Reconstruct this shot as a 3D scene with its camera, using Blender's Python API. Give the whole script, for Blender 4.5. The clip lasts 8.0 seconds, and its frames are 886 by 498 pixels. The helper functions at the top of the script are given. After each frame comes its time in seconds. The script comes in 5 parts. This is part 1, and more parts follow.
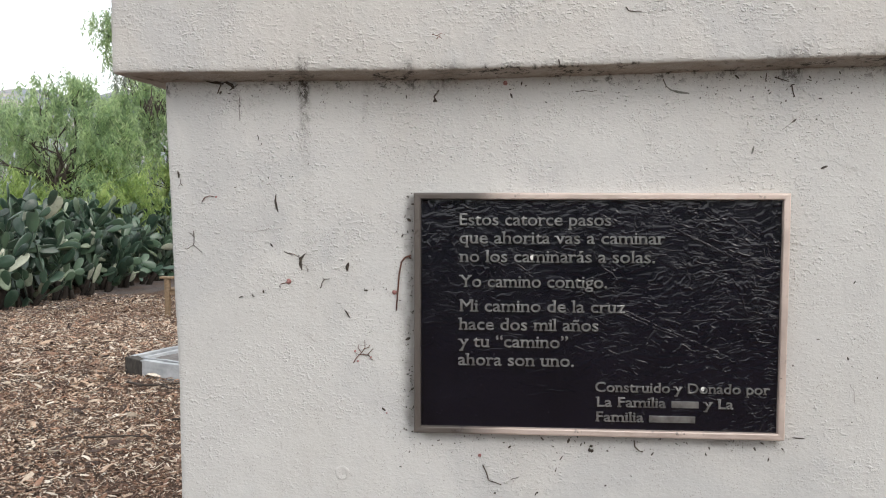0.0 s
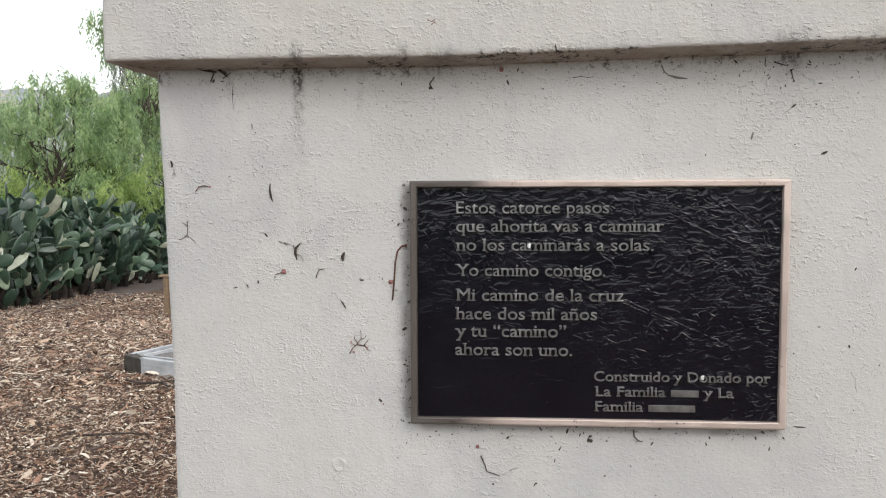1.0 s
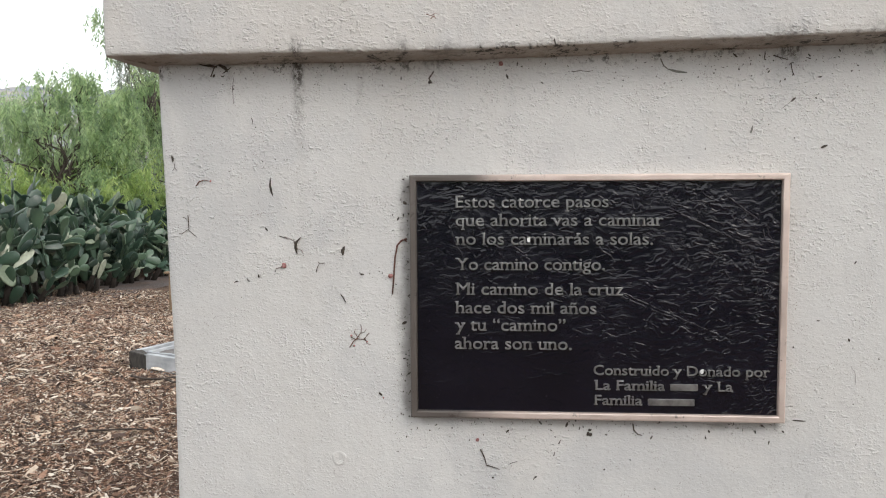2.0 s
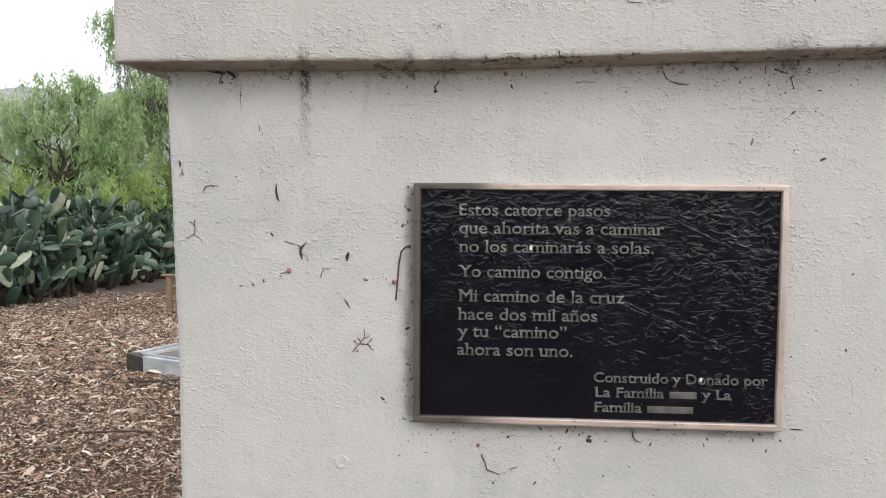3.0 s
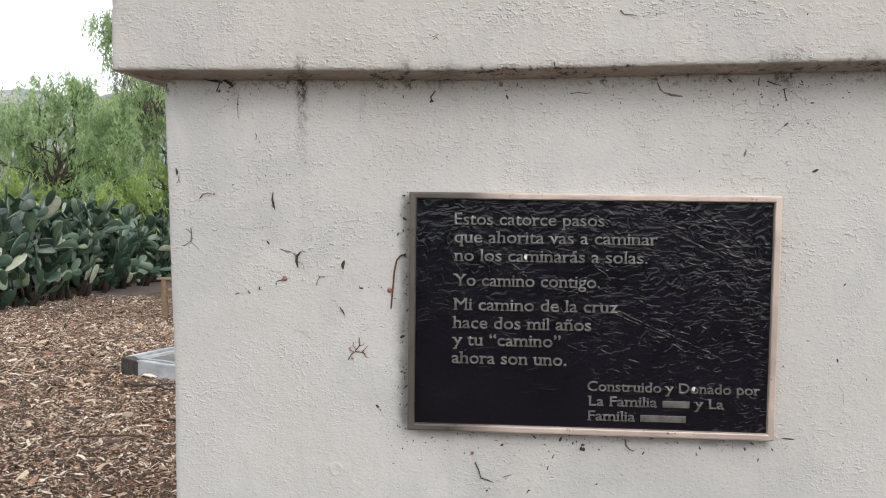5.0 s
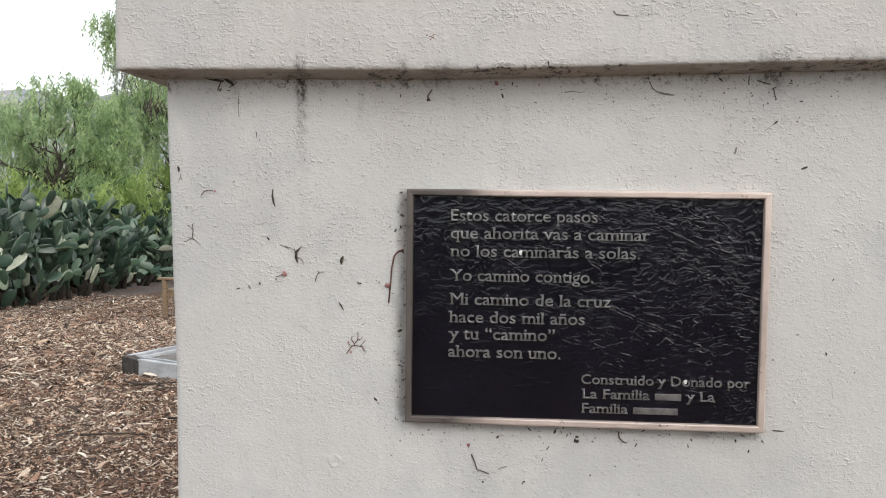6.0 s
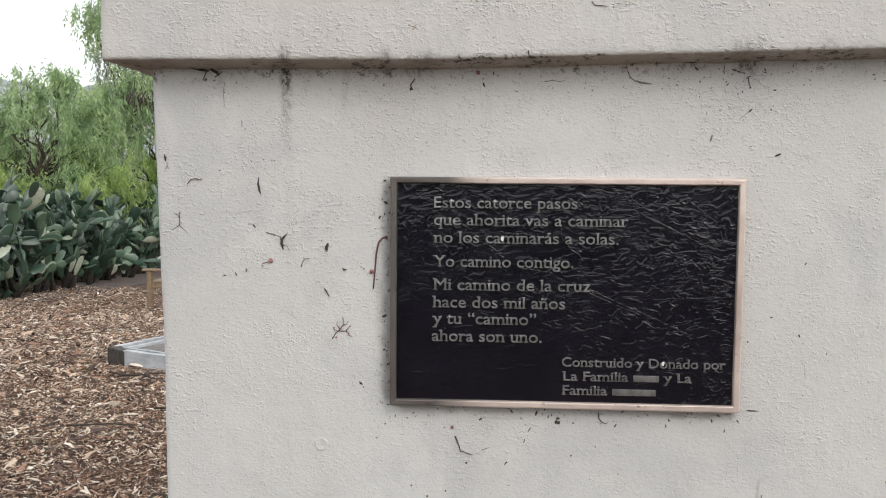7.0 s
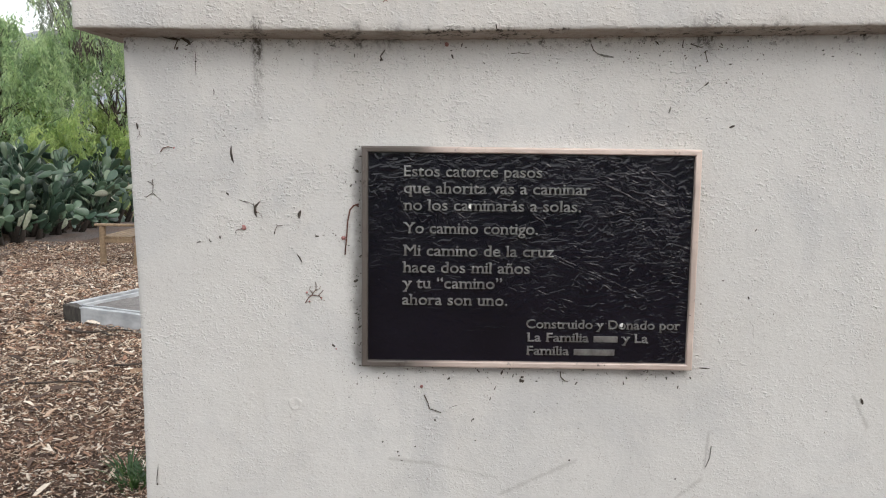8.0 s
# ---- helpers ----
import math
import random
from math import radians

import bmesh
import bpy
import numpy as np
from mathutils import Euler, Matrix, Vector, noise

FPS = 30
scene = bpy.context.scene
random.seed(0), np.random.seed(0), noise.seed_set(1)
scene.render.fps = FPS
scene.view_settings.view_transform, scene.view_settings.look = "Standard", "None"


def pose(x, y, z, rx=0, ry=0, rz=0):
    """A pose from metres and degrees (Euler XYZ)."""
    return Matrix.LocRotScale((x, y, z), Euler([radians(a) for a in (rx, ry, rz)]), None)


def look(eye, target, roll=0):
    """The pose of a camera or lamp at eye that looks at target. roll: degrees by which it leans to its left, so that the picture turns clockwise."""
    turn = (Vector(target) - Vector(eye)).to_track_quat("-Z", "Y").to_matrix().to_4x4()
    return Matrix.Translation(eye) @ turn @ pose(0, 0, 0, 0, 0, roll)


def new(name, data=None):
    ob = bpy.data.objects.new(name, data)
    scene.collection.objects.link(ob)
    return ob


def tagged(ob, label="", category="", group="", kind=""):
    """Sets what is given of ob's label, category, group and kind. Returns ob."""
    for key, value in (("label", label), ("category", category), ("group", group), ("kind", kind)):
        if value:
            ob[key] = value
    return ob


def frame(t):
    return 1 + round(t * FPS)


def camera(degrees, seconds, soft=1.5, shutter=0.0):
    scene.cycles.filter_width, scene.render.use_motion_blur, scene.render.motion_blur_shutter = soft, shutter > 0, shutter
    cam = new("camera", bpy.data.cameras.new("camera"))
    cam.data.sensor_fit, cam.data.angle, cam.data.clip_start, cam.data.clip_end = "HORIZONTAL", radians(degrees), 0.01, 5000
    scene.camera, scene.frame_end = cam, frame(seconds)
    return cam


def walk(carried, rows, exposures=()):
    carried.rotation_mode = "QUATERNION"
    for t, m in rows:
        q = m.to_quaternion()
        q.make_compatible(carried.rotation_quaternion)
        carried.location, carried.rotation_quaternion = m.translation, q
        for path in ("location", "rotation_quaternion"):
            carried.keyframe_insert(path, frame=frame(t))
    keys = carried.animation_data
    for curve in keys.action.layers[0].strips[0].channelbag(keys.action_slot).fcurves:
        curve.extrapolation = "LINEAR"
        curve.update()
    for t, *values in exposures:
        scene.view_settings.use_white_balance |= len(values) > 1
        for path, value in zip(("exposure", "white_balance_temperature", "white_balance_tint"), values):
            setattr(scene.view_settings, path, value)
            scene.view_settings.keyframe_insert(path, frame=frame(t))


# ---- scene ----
cam = camera(54.7, 8.0, soft=1.1)
PATH = [
    (0, (-0.063, -0.036, 1.494), (-0.215, 1.954, 1.364), 0.1),
    (0.5, (-0.067, -0.035, 1.493), (-0.216, 1.955, 1.366), -0.0),
    (1, (-0.059, -0.021, 1.478), (-0.21, 1.969, 1.343), -0.2),
    (1.5, (-0.048, -0.02, 1.473), (-0.209, 1.968, 1.331), -0.3),
    (1.7, (-0.046, -0.019, 1.471), (-0.209, 1.969, 1.328), -0.3),
    (2.8, (-0.065, -0.045, 1.484), (-0.222, 1.945, 1.352), 0.2),
    (3, (-0.059, -0.042, 1.477), (-0.215, 1.947, 1.348), 0.4),
    (3.5, (-0.05, -0.048, 1.481), (-0.207, 1.942, 1.357), 0.4),
    (4, (-0.055, -0.051, 1.485), (-0.216, 1.939, 1.369), 0.4),
    (4.5, (-0.06, -0.047, 1.483), (-0.213, 1.943, 1.365), 0.7),
    (4.7, (-0.057, -0.047, 1.486), (-0.204, 1.944, 1.367), 0.7),
    (5.8, (-0.057, -0.074, 1.480), (-0.204, 1.917, 1.362), 0.7),
    (6, (-0.049, -0.079, 1.479), (-0.196, 1.912, 1.361), 0.7),
    (6.5, (-0.038, -0.089, 1.469), (-0.176, 1.902, 1.343), 0.3),
    (7, (-0.042, -0.109, 1.474), (-0.156, 1.882, 1.334), 0.5),
    (7.5, (-0.052, -0.126, 1.482), (-0.167, 1.864, 1.324), 0.5),
    (8, (-0.065, -0.162, 1.504), (-0.074, 1.823, 1.255), 0.7),
]
walk(cam, [(t, look(eye, target, roll)) for t, eye, target, roll in PATH])
scene.view_settings.exposure = 0.25

# ---- daylight: bright hazy overcast, soft low sun behind on the right ----
SUN_EL, SUN_AZ = 38.0, 138.0   # azimuth clockwise from +y
world = bpy.data.worlds.new("sky")
scene.world = world
world.use_nodes = True
wn, wl = world.node_tree.nodes, world.node_tree.links
sky = wn.new("ShaderNodeTexSky")
sky.sky_type = "NISHITA"
sky.sun_disc = False
sky.sun_elevation, sky.sun_rotation = radians(SUN_EL), radians(SUN_AZ)
sky.air_density, sky.dust_density, sky.ozone_density = 1.0, 3.0, 1.0
wn["Background"].inputs["Strength"].default_value = 0.15
veil = wn.new("ShaderNodeMix")      # an even veil of bright cloud over the clear sky
veil.data_type = "RGBA"
veil.inputs[0].default_value = 0.8
veil.inputs[7].default_value = (9.6, 9.75, 9.9, 1.0)
wl.new(sky.outputs["Color"], veil.inputs[6])
wl.new(veil.outputs[2], wn["Background"].inputs["Color"])
sun = new("sun", bpy.data.lights.new("sun", "SUN"))
sun.data.energy, sun.data.angle, sun.data.color = 0.72, radians(26), (1.0, 0.96, 0.90)
az, el = radians(SUN_AZ), radians(SUN_EL)
sun.matrix_world = look((math.sin(az) * math.cos(el) * 30, math.cos(az) * math.cos(el) * 30, math.sin(el) * 30), (0, 0, 0))


# ---- material helpers ----
class Mat:
    """A small wrapper that adds nodes to one material."""

    def __init__(self, name, rough=0.8, metal=0.0):
        self.m = bpy.data.materials.new(name)
        self.m.use_nodes = True
        self.t = self.m.node_tree
        self.b = self.t.nodes["Principled BSDF"]
        self.b.inputs["Roughness"].default_value = rough
        self.b.inputs["Metallic"].default_value = metal
        self.co = self.t.nodes.new("ShaderNodeTexCoord").outputs["Object"]

    def put(self, socket, value):
        if isinstance(value, bpy.types.NodeSocket):
            self.t.links.new(value, socket)
        else:
            socket.default_value = value

    def math(self, op, a, b=0.0, c=0.0, clamp=False):
        n = self.t.nodes.new("ShaderNodeMath")
        n.operation, n.use_clamp = op, clamp
        for i, v in enumerate((a, b, c)):
            self.put(n.inputs[i], v)
        return n.outputs[0]

    def scaled(self, sx, sy, sz, source=None):
        n = self.t.nodes.new("ShaderNodeMapping")
        self.put(n.inputs["Vector"], source or self.co)
        n.inputs["Scale"].default_value = (sx, sy, sz)
        return n.outputs[0]

    def noise(self, scale, detail=4.0, rough=0.5, at=None, warp=0.0):
        n = self.t.nodes.new("ShaderNodeTexNoise")
        self.put(n.inputs["Vector"], at or self.co)
        n.inputs["Scale"].default_value, n.inputs["Detail"].default_value = scale, detail
        n.inputs["Roughness"].default_value, n.inputs["Distortion"].default_value = rough, warp
        return n.outputs["Fac"]

    def voronoi(self, scale, feature="F1", at=None):
        n = self.t.nodes.new("ShaderNodeTexVoronoi")
        n.feature = feature
        self.put(n.inputs["Vector"], at or self.co)
        n.inputs["Scale"].default_value = scale
        return n.outputs["Distance"]

    def span(self, v, a, b, lo=0.0, hi=1.0):
        n = self.t.nodes.new("ShaderNodeMapRange")
        n.interpolation_type = "SMOOTHSTEP"
        for i, x in zip(range(5), (v, a, b, lo, hi)):
            self.put(n.inputs[i], x)
        return n.outputs[0]

    def mix(self, f, a, b, mode="MIX"):
        n = self.t.nodes.new("ShaderNodeMix")
        n.data_type, n.blend_type = "RGBA", mode
        for key, v in ((0, f), (6, a), (7, b)):
            self.put(n.inputs[key], v if isinstance(v, (bpy.types.NodeSocket, float, int)) else (*v, 1.0))
        return n.outputs[2]

    def ramp(self, f, *stops):
        n = self.t.nodes.new("ShaderNodeValToRGB")
        e = n.color_ramp.elements
        while len(e) < len(stops):
            e.new(0.5)
        for k, (p, c) in zip(e, stops):
            k.position, k.color = p, (*c, 1.0)
        self.put(n.inputs[0], f)
        return n.outputs[0]

    def xyz(self):
        n = self.t.nodes.new("ShaderNodeSeparateXYZ")
        self.put(n.inputs[0], self.co)
        return n.outputs

    def island(self):
        return self.t.nodes.new("ShaderNodeNewGeometry").outputs["Random Per Island"]

    def rand(self):
        return self.t.nodes.new("ShaderNodeObjectInfo").outputs["Random"]

    def done(self, colour, height=None, dist=0.002, strength=1.0, rough=None):
        self.put(self.b.inputs["Base Color"], colour if isinstance(colour, bpy.types.NodeSocket) else (*colour, 1.0))
        if rough is not None:
            self.put(self.b.inputs["Roughness"], rough)
        if height is not None:
            n = self.t.nodes.new("ShaderNodeBump")
            n.inputs["Distance"].default_value, n.inputs["Strength"].default_value = dist, strength
            self.put(n.inputs["Height"], height)
            self.t.links.new(n.outputs[0], self.b.inputs["Normal"])
        return self.m


def stucco(name, streaks, ridged, grime_z, grime_amount, smears_and_shade=()):
    """Painted stucco with trowel dashes, sprayed pimples, run-off streaks and mildew spots.
    streaks: (x, width, top, length, strength)."""
    m = Mat(name, 0.85)
    x, y, z = m.xyz()
    tone = m.noise(2.3, 3, 0.55)
    colour = m.ramp(tone, (0.25, (0.548, 0.538, 0.518)), (0.75, (0.628, 0.620, 0.602)))
    if ridged:
        colour = m.mix(0.45, colour, (0.52, 0.48, 0.44))
    # cool and warm patches a hand wide
    colour = m.mix(m.span(m.noise(9, 4, 0.6), 0.45, 0.75, 0.0, 0.30), colour, (0.52, 0.515, 0.515))
    colour = m.mix(m.span(m.noise(5.3, 4, 0.6, m.scaled(1, 1, 0.35)), 0.5, 0.8, 0.0, 0.35), colour, (0.55, 0.522, 0.482))
    # dull grey blotches of old damp
    colour = m.mix(m.span(m.noise(3.4, 5, 0.62, None, 0.6), 0.47, 0.66, 0.0, 0.42), colour, (0.44, 0.445, 0.452))
    # grey marks where something was rubbed along the face; plaque's shadow is painted likewise
    for (xa, za), (xb, zb), half, power in smears_and_shade:
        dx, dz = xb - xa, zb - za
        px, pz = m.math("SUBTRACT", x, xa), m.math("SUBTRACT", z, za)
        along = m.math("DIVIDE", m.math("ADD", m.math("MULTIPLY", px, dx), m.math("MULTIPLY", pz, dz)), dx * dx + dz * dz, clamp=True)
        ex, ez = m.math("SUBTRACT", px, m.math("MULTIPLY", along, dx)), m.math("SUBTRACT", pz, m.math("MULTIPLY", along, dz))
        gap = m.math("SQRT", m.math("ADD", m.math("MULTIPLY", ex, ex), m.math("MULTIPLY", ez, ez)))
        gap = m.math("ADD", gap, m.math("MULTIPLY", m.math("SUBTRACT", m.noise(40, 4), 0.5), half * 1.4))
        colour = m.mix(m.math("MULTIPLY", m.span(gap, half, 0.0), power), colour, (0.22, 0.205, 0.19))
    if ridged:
        # patchy brown tone over the lowest part of the overhang
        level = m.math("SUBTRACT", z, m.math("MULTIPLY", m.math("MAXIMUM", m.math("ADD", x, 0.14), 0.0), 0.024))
        underside_brown = m.math("MULTIPLY", m.span(level, 1.6935, 1.6895), m.span(m.noise(20, 5, 0.65), 0.25, 0.65, 0.45, 0.9))
        colour = m.mix(underside_brown, colour, (0.33, 0.285, 0.235))
    # run-off streaks
    wob = m.math("MULTIPLY", m.math("SUBTRACT", m.noise(9, 3), 0.5), 0.02)
    grain = m.span(m.noise(120, 6, 0.8, m.scaled(1, 1, 0.6)), 0.42, 0.60)
    total = None
    for sx, width, top, length, power in streaks:
        d = m.math("DIVIDE", m.math("ABSOLUTE", m.math("SUBTRACT", m.math("ADD", x, wob), sx)), width)
        across = m.span(d, 1.0, 0.1)
        down = m.math("MULTIPLY", m.math("POWER", m.span(z, top - length, top), 1.6), m.span(z, top + 0.02, top - 0.005))
        s = m.math("MULTIPLY", m.math("MULTIPLY", across, down), power)
        total = s if total is None else m.math("ADD", total, s)
    total = m.math("MULTIPLY", total, m.math("ADD", m.math("MULTIPLY", grain, 0.88), 0.12), clamp=True)
    colour = m.mix(total, colour, (0.095, 0.085, 0.075))
    # mildew spots that cluster along the joint under the coping
    cluster = m.span(m.noise(13, 4, 0.6, m.scaled(0.8, 1, 1)), 0.42, 0.62)
    spots = m.span(m.noise(75, 6, 0.7), 0.50, 0.62)
    near = m.span(m.math("ABSOLUTE", m.math("SUBTRACT", z, m.math("MULTIPLY_ADD", x, 0.02, grime_z))), 0.022 if ridged else 0.032, 0.004)
    mould = m.math("MULTIPLY", m.math("MULTIPLY", cluster, m.math("MULTIPLY", spots, m.span(y, 1.43, 1.41))), m.math("MULTIPLY", near, grime_amount), clamp=True)
    colour = m.mix(mould, colour, (0.06, 0.055, 0.045))
    # tiny grains of dirt caught in the texture
    fleck = m.math("MULTIPLY", m.span(m.voronoi(250), 0.26, 0.10), m.span(m.noise(30, 4), 0.45, 0.60))
    colour = m.mix(m.math("MULTIPLY", fleck, 0.8), colour, (0.20, 0.17, 0.14))
    # relief: ragged trowel ledges, sprayed pimples, smoother floated patches
    patch = m.math("MULTIPLY", m.span(m.noise(6.5, 4, 0.6), 0.38, 0.60, 0.40, 1.0), m.span(m.noise(21, 3, 0.6), 0.36, 0.58, 0.35, 1.15))
    pimples = m.math("MULTIPLY", m.span(m.voronoi(200), 0.42, 0.10), m.span(m.noise(45, 3), 0.44, 0.58))
    pimples = m.math("ADD", m.math("MULTIPLY", pimples, 0.55), m.math("MULTIPLY", m.span(m.noise(125, 1.2, 0.5), 0.56, 0.74), 0.7))
    if not ridged:   # floated smoother towards the foot of the wall, with rough islands left
        rough_zone = m.span(m.math("ADD", z, m.math("MULTIPLY", m.math("SUBTRACT", m.noise(4.2, 4, 0.65), 0.5), 1.1)), 0.98, 1.30, 0.42, 1.0)
        patch = m.math("MULTIPLY", patch, rough_zone)
    ledge = m.noise(130, 2.5, 0.55, m.scaled(0.62, 1, 1.35))
    pits = m.math("MULTIPLY", m.span(m.noise(140, 1.5, 0.5, m.scaled(0.7, 1, 1.3)), 0.36, 0.22), m.span(m.noise(24, 3), 0.44, 0.58))
    fine = m.noise(160, 4, 0.66, m.scaled(0.8, 1, 1.15))
    broad = m.noise(7, 2, 0.5)
    h = m.math("ADD", m.math("MULTIPLY", m.span(ledge, 0.48, 0.82), m.math("MULTIPLY", patch, 0.66 if ridged else 0.54)), m.math("MULTIPLY", pimples, m.math("MULTIPLY", patch, 0.62)))
    h = m.math("ADD", h, m.math("MULTIPLY", fine, 0.40))
    h = m.math("SUBTRACT", h, m.math("MULTIPLY", pits, m.math("MULTIPLY", patch, 0.9)))
    h = m.math("ADD", h, m.math("ADD", m.math("MULTIPLY", broad, 1.6), m.math("MULTIPLY", m.noise(19, 3, 0.55), 0.9)))
    return m.done(colour, h, 0.0027, 1.0)


STUCCO = stucco("painted_stucco", [(-0.41, 0.015, 1.72, 0.11, 2.0), (-0.408, 0.014, 1.70, 0.22, 0.8), (-0.403, 0.014, 1.62, 0.50, 0.16), (-0.228, 0.014, 1.72, 0.085, 2.0),
                                   (-0.178, 0.034, 1.72, 0.085, 1.9), (-0.305, 0.010, 1.70, 0.18, 0.30), (0.392, 0.03, 1.73, 0.095, 2.4),
                                   (-0.462, 0.022, 1.71, 0.045, 1.2), (-0.54, 0.04, 1.71, 0.05, 1.0), (-0.36, 0.015, 1.71, 0.04, 1.0), (0.0, 0.02, 1.71, 0.04, 0.9), (0.12, 0.03, 1.72, 0.04, 0.8), (-0.08, 0.02, 1.71, 0.04, 0.9), (0.25, 0.02, 1.72, 0.04, 0.8), (0.47, 0.03, 1.73, 0.05, 0.9), (-0.525, 0.01, 1.69, 0.10, 0.35), (0.56, 0.04, 1.72, 0.07, 0.6)],
                False, 1.692, 1.1,
                [((-0.168, 0.906), (-0.093, 0.898), 0.006, 0.30), ((-0.093, 0.898), (0.036, 0.872), 0.006, 0.20), ((0.042, 0.839), (0.185, 0.908), 0.007, 0.28),
                 ((0.433, 0.967), (0.428, 0.895), 0.004, 0.35), ((0.376, 0.836), (0.422, 0.873), 0.006, 0.28), ((0.70, 1.04), (0.73, 0.98), 0.006, 0.30),
                 # soft plaque shadow, mixed with grime, painted beside and below its edges
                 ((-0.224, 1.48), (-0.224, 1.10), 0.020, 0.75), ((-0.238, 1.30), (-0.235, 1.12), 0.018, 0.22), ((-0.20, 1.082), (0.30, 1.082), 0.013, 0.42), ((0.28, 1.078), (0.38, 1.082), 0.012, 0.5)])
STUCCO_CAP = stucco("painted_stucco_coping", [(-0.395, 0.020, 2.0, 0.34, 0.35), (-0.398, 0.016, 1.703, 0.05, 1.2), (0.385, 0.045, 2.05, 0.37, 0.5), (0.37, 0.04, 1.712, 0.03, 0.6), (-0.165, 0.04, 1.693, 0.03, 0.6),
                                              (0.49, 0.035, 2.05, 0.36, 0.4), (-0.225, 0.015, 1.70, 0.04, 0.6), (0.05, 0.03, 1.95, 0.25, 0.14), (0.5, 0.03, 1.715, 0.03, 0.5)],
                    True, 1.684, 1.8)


def crack_paint():
    m = Mat("crack_shadow", 0.95)
    return m.done(m.ramp(m.noise(90, 3), (0.3, (0.24, 0.22, 0.20)), (0.7, (0.48, 0.46, 0.43))))


def leather_black():
    m = Mat("black_cast_field", 0.34)
    m.b.inputs["Specular IOR Level"].default_value = 0.45
    w = m.t.nodes.new("ShaderNodeVectorMath")
    w.operation = "ADD"
    n = m.t.nodes.new("ShaderNodeTexNoise")
    m.put(n.inputs["Vector"], m.co)
    n.inputs["Scale"].default_value = 9
    s = m.t.nodes.new("ShaderNodeVectorMath")
    s.operation = "SCALE"
    s.inputs["Scale"].default_value = 0.055
    m.t.links.new(n.outputs["Color"], s.inputs[0])
    m.put(w.inputs[0], m.co)
    m.t.links.new(s.outputs[0], w.inputs[1])
    bent = w.outputs[0]
    def folds(scale, sx, sz, wide, lo, hi, spread):
        """Rounded raised wrinkles that come and go."""
        v = m.noise(scale, 1.2, 0.5, m.scaled(sx, 1, sz, bent), 0.2)
        line = m.span(m.math("ABSOLUTE", m.math("SUBTRACT", v, 0.5)), wide, 0.0)
        return m.math("MULTIPLY", line, m.span(m.noise(spread, 4, 0.6, bent), lo, hi))
    x, y, z = m.xyz()
    # the casting is most wrinkled towards one upper corner
    slope = m.math("ADD", m.math("MULTIPLY", x, 1.0), m.math("MULTIPLY", m.math("SUBTRACT", z, 1.25), 1.7))
    where = m.span(m.math("ADD", slope, m.math("MULTIPLY", m.math("SUBTRACT", m.noise(6, 2), 0.5), 0.5)), -0.14, 0.42, 0.17, 1.0)
    level = folds(44, 0.60, 1.45, 0.050, 0.46, 0.60, 24)
    steep = folds(46, 1.25, 0.60, 0.045, 0.52, 0.60, 11)
    small = folds(84, 0.65, 1.30, 0.060, 0.50, 0.62, 30)
    swell = m.noise(64, 1.6, 0.5, m.scaled(0.66, 1, 1.3, bent), 0.3)
    h = m.math("MAXIMUM", m.math("MAXIMUM", m.math("MULTIPLY", level, 0.75), m.math("MULTIPLY", steep, 0.60)), m.math("MULTIPLY", small, 0.30))
    h = m.math("MULTIPLY", m.math("ADD", h, m.math("MULTIPLY", m.span(swell, 0.40, 0.70), 0.48)), where)
    # long straight creases where the hide was folded
    for (xa, za), (xb, zb) in (((0.10, 1.312), (0.277, 1.236)), ((0.118, 1.298), (0.215, 1.258)), ((0.240, 1.285), (0.375, 1.291)), ((0.178, 1.268), (0.166, 1.244)),
                               ((0.20, 1.44), (0.335, 1.375)), ((0.10, 1.225), (0.150, 1.236)), ((0.05, 1.345), (0.20, 1.40)), ((0.29, 1.46), (0.37, 1.40))):
        dx, dz = xb - xa, zb - za
        px, pz = m.math("SUBTRACT", x, xa), m.math("SUBTRACT", z, za)
        along = m.math("DIVIDE", m.math("ADD", m.math("MULTIPLY", px, dx), m.math("MULTIPLY", pz, dz)), dx * dx + dz * dz, clamp=True)
        ex, ez = m.math("SUBTRACT", px, m.math("MULTIPLY", along, dx)), m.math("SUBTRACT", pz, m.math("MULTIPLY", along, dz))
        gap = m.math("SQRT", m.math("ADD", m.math("MULTIPLY", ex, ex), m.math("MULTIPLY", ez, ez)))
        gap = m.math("ADD", gap, m.math("MULTIPLY", m.math("SUBTRACT", m.noise(60, 3), 0.5), 0.006))
        h = m.math("MAXIMUM", h, m.math("MULTIPLY", m.span(gap, 0.0022, 0.0004), m.span(m.noise(90, 2), 0.36, 0.56)))
    h = m.math("ADD", h, m.math("MULTIPLY", m.noise(260, 2), 0.025))
    colour = m.ramp(m.noise(14, 4), (0.3, (0.0032, 0.0030, 0.0068)), (0.7, (0.0060, 0.0054, 0.0110)))
    dust = m.math("MULTIPLY", m.span(m.noise(230, 2), 0.70, 0.77), 0.22)
    colour = m.mix(dust, colour, (0.20, 0.19, 0.18))
    return m.done(colour, h, 0.0013, 1.0, m.span(m.noise(30, 3), 0.3, 0.7, 0.16, 0.24))


